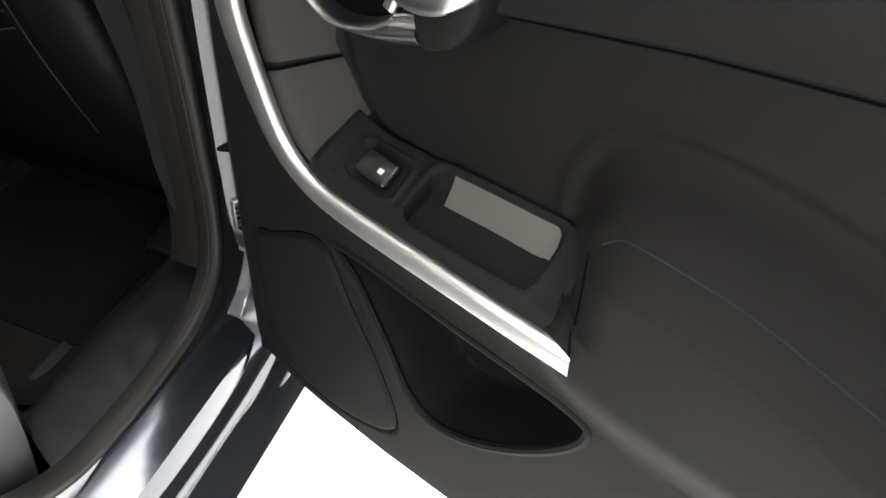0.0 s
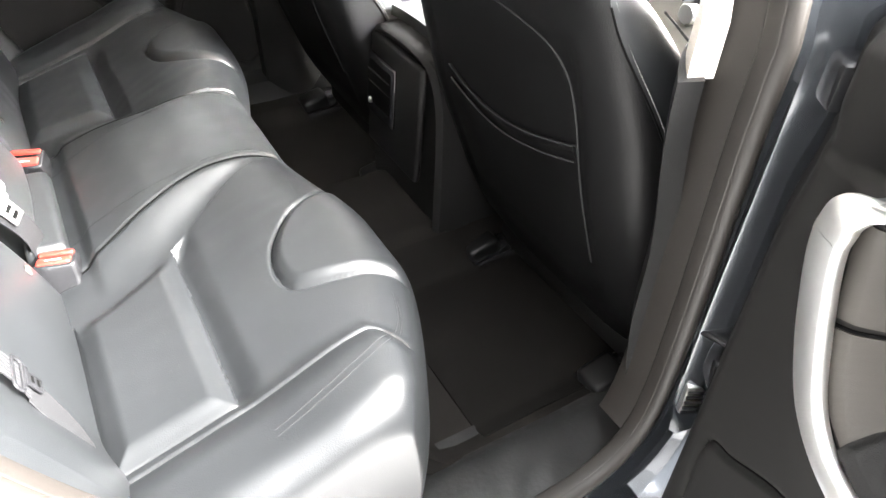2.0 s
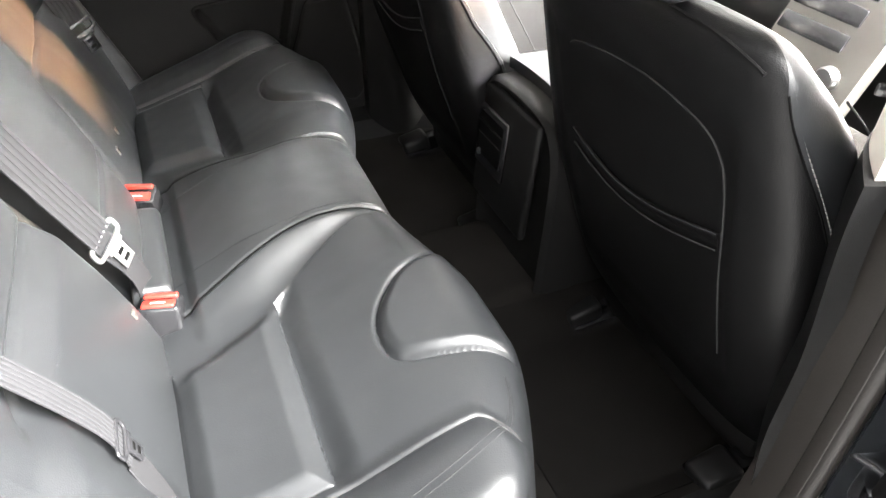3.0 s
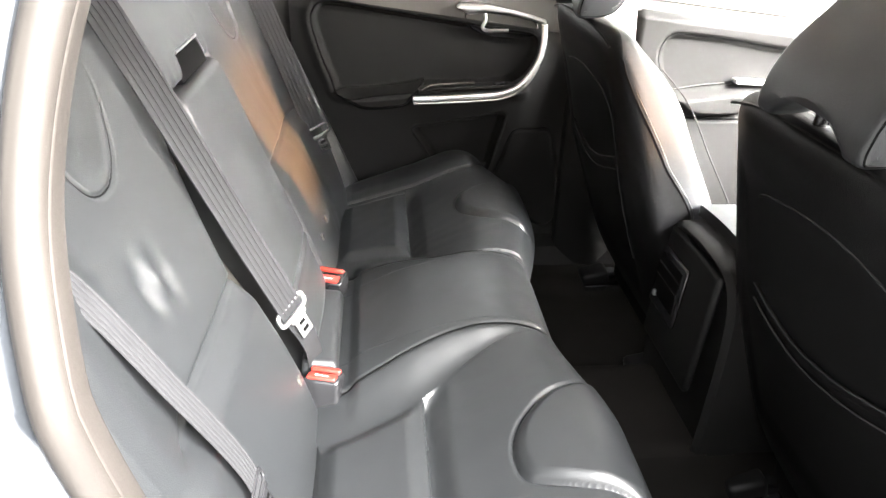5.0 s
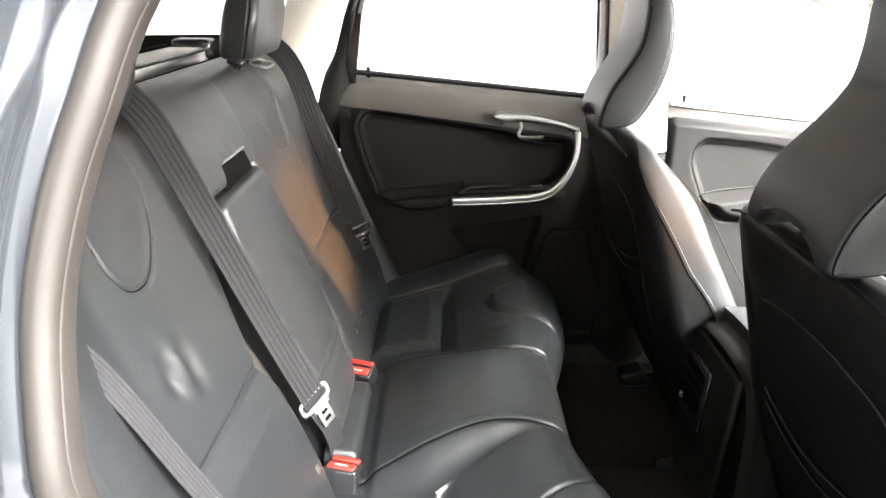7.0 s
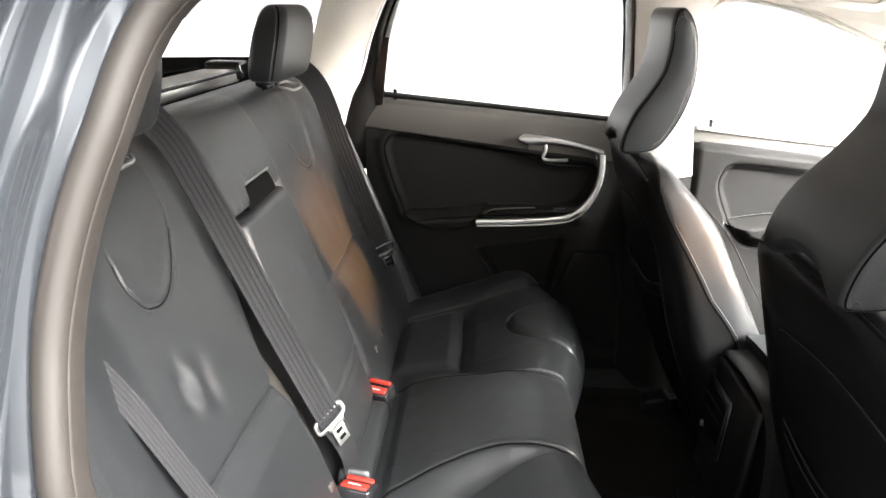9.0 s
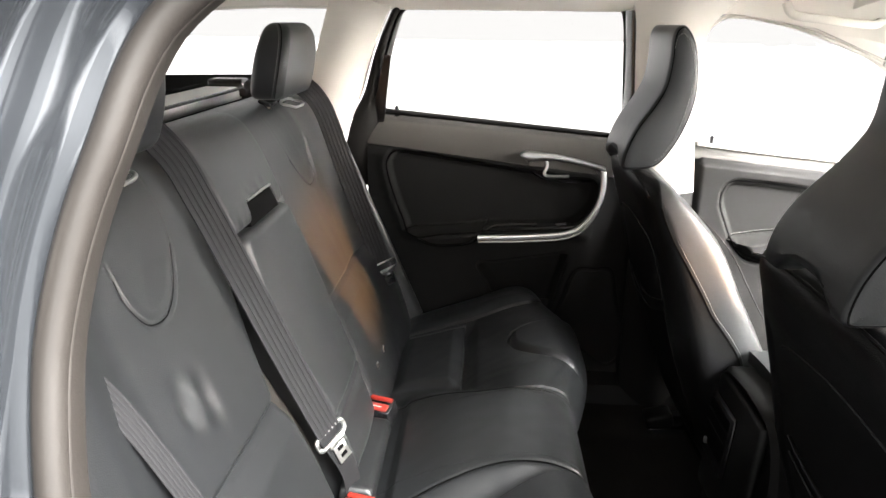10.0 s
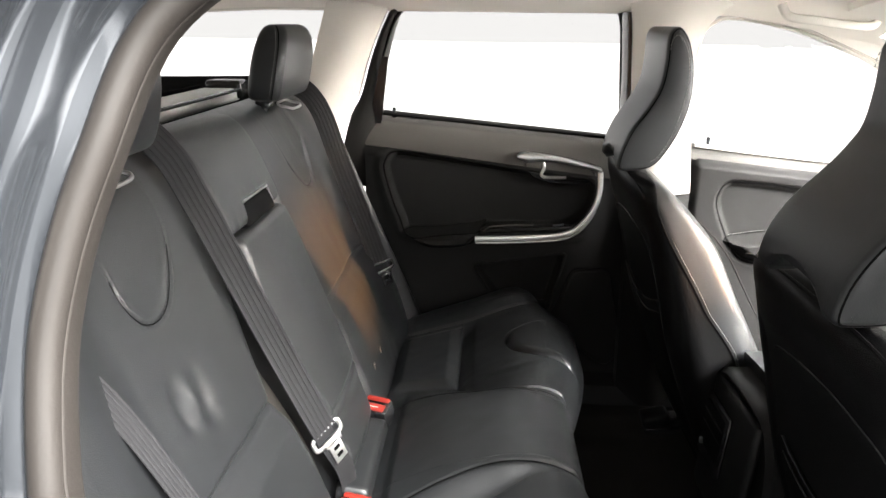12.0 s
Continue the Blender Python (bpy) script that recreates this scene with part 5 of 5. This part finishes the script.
#                z,     rear,  front, half width, bolster bulge to the front at the sides
SEAT_ROWS = [(0.475, 0.900, 1.00, 0.215, 0.00), (0.51, 0.872, 1.01, 0.235, 0.02), (0.60, 0.816, 0.98, 0.248, 0.04), (0.72, 0.768, 0.935, 0.252, 0.05), (0.84, 0.725, 0.885, 0.252, 0.05), (0.95, 0.697, 0.835, 0.246, 0.035),
             (1.03, 0.674, 0.805, 0.234, 0.02), (1.08, 0.660, 0.770, 0.222, 0.01), (1.112, 0.651, 0.742, 0.211, 0.0), (1.132, 0.652, 0.722, 0.196, 0.0), (1.142, 0.664, 0.705, 0.172, 0.0), (1.144, 0.675, 0.695, 0.12, 0.0)]
SEAT_S = spline(SEAT_ROWS, 90)
SEAT_E = 0.46


def seat_row(z):
    zs = [row[0] for row in SEAT_S]
    return [float(np.interp(z, zs, [row[k] for row in SEAT_S])) for k in (1, 2, 3, 4)]


def seat_dent(y, z):
    """The map pocket's panel is pressed in; a crease runs round it."""
    return 0.006 * sm(0.185, 0.165, abs(y)) * sm(0.62, 0.66, z) * sm(1.07, 1.02, z)


def seat_point(v, a, cy):
    """A place on the front seat's backrest: v up, a the angle (0 ahead, 180 behind)."""
    z, r, f, w, b = SEAT_S[v]
    c, s = math.cos(a), math.sin(a)
    x = (r + f) / 2 + (f - r) / 2 * abs(c) ** SEAT_E * (1 if c > 0 else -1)
    y = w * abs(s) ** SEAT_E * (1 if s > 0 else -1)
    if c > 0:
        x += (b * (abs(y) / w) ** 3 - 0.01) * abs(c) ** SEAT_E
    else:
        x += (0.012 * (abs(y) / w) ** 4 + seat_dent(y, z)) * abs(c) ** 0.2
    return Vector((x, cy + y, z))


# outline of a front headrest from the side: rear from the foot up, then down the front
HEAD_REAR = [(0.632, 1.150), (0.634, 1.180), (0.650, 1.222), (0.676, 1.262), (0.695, 1.300), (0.701, 1.345), (0.701, 1.383), (0.708, 1.401)]
HEAD_FRONT = [(0.722, 1.404), (0.740, 1.380), (0.752, 1.335), (0.753, 1.277), (0.738, 1.220), (0.712, 1.172), (0.690, 1.152), (0.655, 1.146)]


def headrest_shell(cy, lean):
    line = [np.array(p) for p in spline(HEAD_REAR + HEAD_FRONT, 72, closed=True)]
    line = [p + np.array((lean * sm(1.18, 1.32, p[1]), 0)) for p in line]
    n = len(line)
    normals = []
    for i in range(n):
        t = line[(i + 1) % n] - line[i - 1]
        t = t / np.linalg.norm(t)
        normals.append(np.array((t[1], -t[0])))
    area = sum(line[i][0] * line[(i + 1) % n][1] - line[(i + 1) % n][0] * line[i][1] for i in range(n))
    flip = 1.0 if area > 0 else -1.0

    def ring(y, inset):
        out = []
        for p, q in zip(line, normals):
            w = p - q * flip * inset
            lift = 0.030 * max(0.0, 1 - (y / 0.070) ** 2) * sm(1.175, 1.150, w[1])
            hollow = 0.006 * (1 - (y / 0.1) ** 2) * sm(1.18, 1.30, w[1]) * (1 if w[0] < 0.715 else 0)
            out.append(Vector((w[0] - hollow, cy + y, w[1] + lift)))
        return out

    W, R = 0.098, 0.011
    ys = []
    for k in range(9):
        a = 1.5708 * k / 8
        ys.append((W - R + R * math.sin(a), R * (1 - math.cos(a))))
    ys = [(-y, d) for y, d in reversed(ys)] + [(y, 0.0) for y in span(-0.070, 0.070, 15)] + ys
    rings = [ring(y, d) for y, d in ys]
    rings = [ring(-W - 0.0015, R + 0.004)] + rings + [ring(W + 0.0015, R + 0.004)]
    seams = {s: ring(s * (W - 0.0030), R * 0.40) for s in (-1, 1)}
    return rings, seams


def closed_shell(rings):
    """A loft whose two ends are closed by strips across the outline."""
    bm = loft(rings, cap=False)
    bm.verts.ensure_lookup_table()
    n = len(rings[0])
    for base in (0, (len(rings) - 1) * n):
        for i in range(n // 2 - 1):
            bm.faces.new([bm.verts[base + k] for k in (i, i + 1, n - 2 - i, n - 1 - i)])
    return bm


def front_seat(cy, dx, label, lean=0.0):
    seat = thing("front_seat", label, "car seat", "front seats")
    SEAM = [tuple(p) for p in spline([(0.674, 1.105), (0.686, 1.072), (0.706, 1.034), (0.735, 0.988), (0.778, 0.922), (0.812, 0.868), (0.829, 0.830), (0.842, 0.77), (0.852, 0.70), (0.862, 0.62)], 60)]
    zs, xs = [p[1] for p in reversed(SEAM)], [p[0] for p in reversed(SEAM)]
    pads, covers, lines = [], [], {-1: [], 1: []}
    for v, (z, r, f, w, b) in enumerate(SEAT_S):
        q = (float(np.interp(z, zs, xs)) - (r + f) / 2) / ((f - r) / 2)
        q = min(0.80, max(-0.80, q))
        a0 = math.acos(math.copysign(abs(q) ** (1 / SEAT_E), q))
        pads.append([seat_point(v, a, cy) for a in span(-a0, a0, 72)])
        covers.append([seat_point(v, a, cy) for a in span(a0, 2 * math.pi - a0, 72)])
        lines[-1].append(pads[-1][0])
        lines[1].append(pads[-1][-1])
    part("backrest", loft(pads, cap=False, closed=False), LEATHER, seat, "black leather backrest pad")
    # rear half in the darkened leather copy that paints its shade
    part("rear_cover", loft(covers, cap=False, closed=False), SEAT_SHADED, seat, "matt black rear cover with map pocket")
    part("top_cap", loft([pads[-1] + covers[-1][1:-1], [p.lerp(Vector((0.685, cy, 1.1445)), 0.6) for p in pads[-1] + covers[-1][1:-1]]]), LEATHER, seat)
    cush = [super_ring(1.16, cy, z, rx, ry, 0.5) for z, rx, ry in ((0.47, 0.25, 0.24), (0.50, 0.27, 0.26), (0.58, 0.275, 0.265), (0.62, 0.265, 0.255), (0.635, 0.23, 0.22), (0.637, 0.1, 0.1))]
    part("cushion", loft(cush), LEATHER, seat, "black leather seat cushion")
    # headrest: S-shaped shell with sewn-in side panels
    hr, seams = headrest_shell(cy, lean)
    head = part("headrest", closed_shell(hr), LEATHER, seat, "black leather headrest with sewn side panels")
    for sgn, ring in seams.items():
        part("headrest_seam", sweep(ring, disc(0.0013, 6), up=(0, 1, 0), closed=True), JOINT, head)
        inner = [Vector((p.x, cy + sgn * (0.0985), p.z)) for p in ring]
        mid = sum(inner, Vector()) / len(inner)
        dashes([p + (mid - p).normalized() * 0.010 + Vector((0, sgn * 0.0022, 0)) for p in inner[26:64]], Vector((0, sgn, 0)), head, 0.0062, 0.0042, STITCH)
    for dy in (-0.04, 0.04):
        part("headrest_post", sweep([(0.672 + lean * 0.2, cy + dy, 1.12), (0.674 + lean * 0.3, cy + dy, 1.20)], disc(0.008, 10), up=(0, 1, 0)), GLOSS, head, "dark headrest post")
    # flank seams with stitching, top seam round the headrest's foot
    for sgn in (-1, 1):
        pts = [p + Vector((0, sgn * 0.0006, 0)) for p in lines[sgn] if 0.60 < p.z < 1.105]
        part("flank_seam", sweep(pts, disc(0.0011, 6), up=(1, 0, 0)), JOINT, seat)
        dashes([p + Vector((0.0055, sgn * 0.0004, 0.002)) for p in pts], Vector((0, sgn, 0)), seat, 0.0062, 0.0042, STITCH)
        edge = [Vector((*[seat_row(z)[1] + seat_row(z)[3] - 0.020], cy + sgn * (seat_row(z)[2] - 0.0005), z)) for z in span(0.66, 1.09, 40)]
        part("flank_seam", sweep(edge, disc(0.0013, 6), up=(1, 0, 0)), THREAD, seat)
    arc = [Vector((0.660 - 0.004 * math.cos(y * 9), cy + y, 1.1405 - 0.020 * (abs(y) / 0.2) ** 3)) for y in span(-0.200, 0.200, 60)]
    part("top_piping", sweep(arc, disc(0.0022, 6), up=(1, 0, 0)), SEAT_SHADED, seat, "piping along the top of the seat back")

    def on_back(y, z):
        r, f, w, b = seat_row(z)
        s = min(0.999, abs(y) / w)
        c = (1 - s ** (2 / SEAT_E)) ** (SEAT_E / 2)
        return Vector(((r + f) / 2 - (f - r) / 2 * c + 0.012 * s ** 4 + seat_dent(y, z) - 0.0006, cy + y, z))

    arch = [(0.120, 1.026), (0.104, 1.034), (0.069, 1.043), (0.01, 1.052), (-0.044, 1.055), (-0.091, 1.050), (-0.133, 1.036), (-0.156, 1.008), (-0.163, 0.971), (-0.165, 0.89), (-0.165, 0.82), (-0.160, 0.70)]
    part("pocket_seam", sweep([on_back(y, z) for y, z in spline(arch, 80)], disc(0.0015, 6), up=(1, 0, 0)), THREAD, seat)
    mouth = [(0.130, 0.895), (0.084, 0.880), (0.03, 0.870), (-0.02, 0.873), (-0.07, 0.884), (-0.12, 0.900), (-0.161, 0.914)]

    def flap(i, t):
        y, z = spline(mouth, 40)[i]
        return on_back(y, z - 0.028 * t) - Vector((0.0035 * math.sin(math.pi * min(1.0, t + 0.25)), 0, 0))

    part("pocket_mouth", slab(flap, range(40), span(0, 1, 6), (0.003, 0, 0)), SEAT_SHADED, seat, "elastic mouth of the map pocket")
    for drop in (0.0, 0.024):
        part("pocket_mouth_seam", sweep([on_back(y, z - drop) - Vector((0.0040, 0, 0)) for y, z in spline(mouth, 40)], disc(0.0013, 6), up=(1, 0, 0)), THREAD, seat)
    # rails with end caps, base frame
    for dy in (-0.192, 0.192):
        part("rail", rbox((0.62, 0.040, 0.035), pose(1.16, cy + dy, 0.448), 0.006), GLOSS, seat, "black steel seat rail")
        part("rail_cap", rbox((0.070, 0.058, 0.048), pose(0.838, cy + dy, 0.446, 0, -14), 0.010, 3), BLACKTRIM, seat, "black plastic rail end cap")
        part("rail_foot", rbox((0.10, 0.075, 0.022), pose(0.856, cy + dy, 0.432, 0, -5), 0.006), GLOSS, seat, "black rail foot")
    part("base", rbox((0.50, 0.40, 0.06), pose(1.14, cy, 0.475), 0.01), PLASTIC, seat)
    seat.location.x = dx
    return seat


front_seat(-0.345, 0.008, "black leather front passenger seat with map pocket", 0.022)
front_seat(0.362, -0.060, "black leather front driver seat with map pocket")

# ---- centre console between the front seats ----
con = thing("centre_console", "black centre console with rear air vents", "console")
CON = [(0.135, 0.50), (0.140, 0.60), (0.142, 0.70), (0.138, 0.77), (0.120, 0.815), (0.085, 0.838), (0.0, 0.846)]
half = spline(CON, 26)
ring = [(y, z) for y, z in half] + [(-y, z) for y, z in reversed(half[:-1])]


def con_ring(x, s, dz):
    return [Vector((x, y * s, 0.50 + (z - 0.50) * dz)) for y, z in ring]


part("body", loft([con_ring(0.765, 0.80, 0.93), con_ring(0.752, 0.92, 0.98), con_ring(0.760, 1.0, 1.0), con_ring(0.90, 1.0, 1.02), con_ring(1.25, 0.98, 1.02)]), PLASTIC, con, "black plastic console body")
part("lid", slab(lambda x, y: (x, y, 0.868 - 0.6 * abs(y) ** 2), span(0.79, 1.18, 20), span(-0.105, 0.105, 16), (0, 0, -0.02)), LEATHER, con, "black leather console lid")
face = part("vent_panel", rbox((0.016, 0.200, 0.230), pose(0.750, 0.018, 0.705, 0, 4), 0.010, 3), BLACKTRIM, con, "black rear vent panel")
vent = part("air_vent", rbox((0.010, 0.108, 0.120), pose(0.741, 0.058, 0.722, 0, 4), 0.008, 3), GLOSS, face, "gloss black air vent")
part("vent_mouth", rbox((0.006, 0.090, 0.084), pose(0.7375, 0.058, 0.728, 0, 4), 0.004, 2), JOINT, face)
for k in range(3):
    part("vent_slat", rbox((0.005, 0.088, 0.0025), pose(0.7362, 0.058, 0.703 + 0.024 * k, 0, 24), 0.0008, 1), BLACKTRIM, face)
part("vent_tab", rbox((0.008, 0.008, 0.012), pose(0.731, 0.088, 0.690, 0, 4), 0.002), STEEL, face, "small chrome vent tab")
part("rear_foot", slab(lambda z, y: (0.775 + 0.06 * (0.6 - z), y, z), span(0.46, 0.64, 8), span(-0.13, 0.13, 12), (0.05, 0, 0)), PLASTIC, con)

# ---- dashboard and windscreen end ----
dash = thing("dashboard", "dark dashboard with silver centre panel", "dashboard")
bm = slab(lambda y, s: (1.62 - 0.14 * math.sin(math.pi * s) , y, 0.62 + 0.40 * s), span(-0.68, 0.68, 20), span(0, 1, 14), (0.25, 0, 0.05))
part("body", bm, VINYL, dash)
stack = part("centre_panel", slab(lambda y, s: (1.36 + 0.14 * s, y, 0.70 + 0.28 * s), span(-0.12, 0.12, 6), span(0, 1, 8), (0.04, 0, 0)), LEDGE, dash, "grey centre panel")
for y in (-0.07, 0.07):
    part("stack_knob", loft([[Vector((1.40 - d, y + r * math.cos(a), 0.80 + r * math.sin(a))) for a in span(0, 2 * math.pi * 15 / 16, 16)] for r, d in ((0.024, 0), (0.024, 0.012), (0.020, 0.018), (0.005, 0.019))]), CHROME, stack, "chrome rotary knob")
for k in range(3):
    part("stack_display", rbox((0.006, 0.16, 0.035), pose(1.395 + 0.025 * k, 0, 0.87 + 0.045 * k, 0, 27), 0.003), GLOSS, stack, "dark control strip")

# ---- roof fittings ----
g = thing("grab_handle", "beige fold-down grab handle on the roof lining", "grab handle")
part("grip", sweep(spline([(0.93, 0.535, 1.452), (0.945, 0.525, 1.428), (1.00, 0.52, 1.420), (1.07, 0.52, 1.412), (1.115, 0.525, 1.412), (1.13, 0.535, 1.432)], 30), flat(0.018, 0.014, 0.005), up=(0, 1, 0)), TRIM, g, "beige plastic grip")
visor = part("sun_visor", slab(lambda x, y: (x, y, lining_z(x, y) - 0.012), span(1.02, 1.16, 8), span(0.10, 0.44, 10), (0, 0, -0.014)), LINING, None)
tagged(visor, "beige sun visor folded against the roof lining", "sun visor")
lamp = part("reading_lamp", rbox((0.12, 0.10, 0.02), pose(1.05, 0.10, lining_z(1.05, 0.10) - 0.006, 0, 12), 0.008, 3), TRIM, None)
tagged(lamp, "beige roof lamp housing, switched off", "roof lamp")

# ---- cargo cover behind the bench ----
cover = thing("cargo_cover", "grey roller cargo cover behind the rear bench", "cargo cover")
part("cassette", sweep([(-0.285, -0.58, 1.246), (-0.285, 0.56, 1.246)], flat(0.085, 0.030, 0.010), up=(0, 0, 1)), COVER, cover, "grey cover cassette")
part("cassette_rail", sweep([(-0.238, -0.58, 1.258), (-0.238, 0.555, 1.258)], flat(0.007, 0.006, 0.002), up=(0, 0, 1)), GLOSS, cover, "narrow black edge rail")
part("pull_bar", sweep([(-0.330, -0.55, 1.262), (-0.330, 0.54, 1.262)], flat(0.012, 0.010, 0.004), up=(0, 0, 1)), JOINT, cover, "dark pull bar of the rolled-up cover")
part("cassette_cap", rbox((0.085, 0.060, 0.040), pose(-0.275, 0.57, 1.258), 0.010, 3), GLOSS, cover, "black cassette end cap")

# ---- small details ----
mark = part("window_label", rbox((0.018, 0.002, 0.020), pose(1.037, 0.730, 1.353), 0.0006, 1), COVER, None)
tagged(mark, "small grey label stuck on the front side window", "sticker")
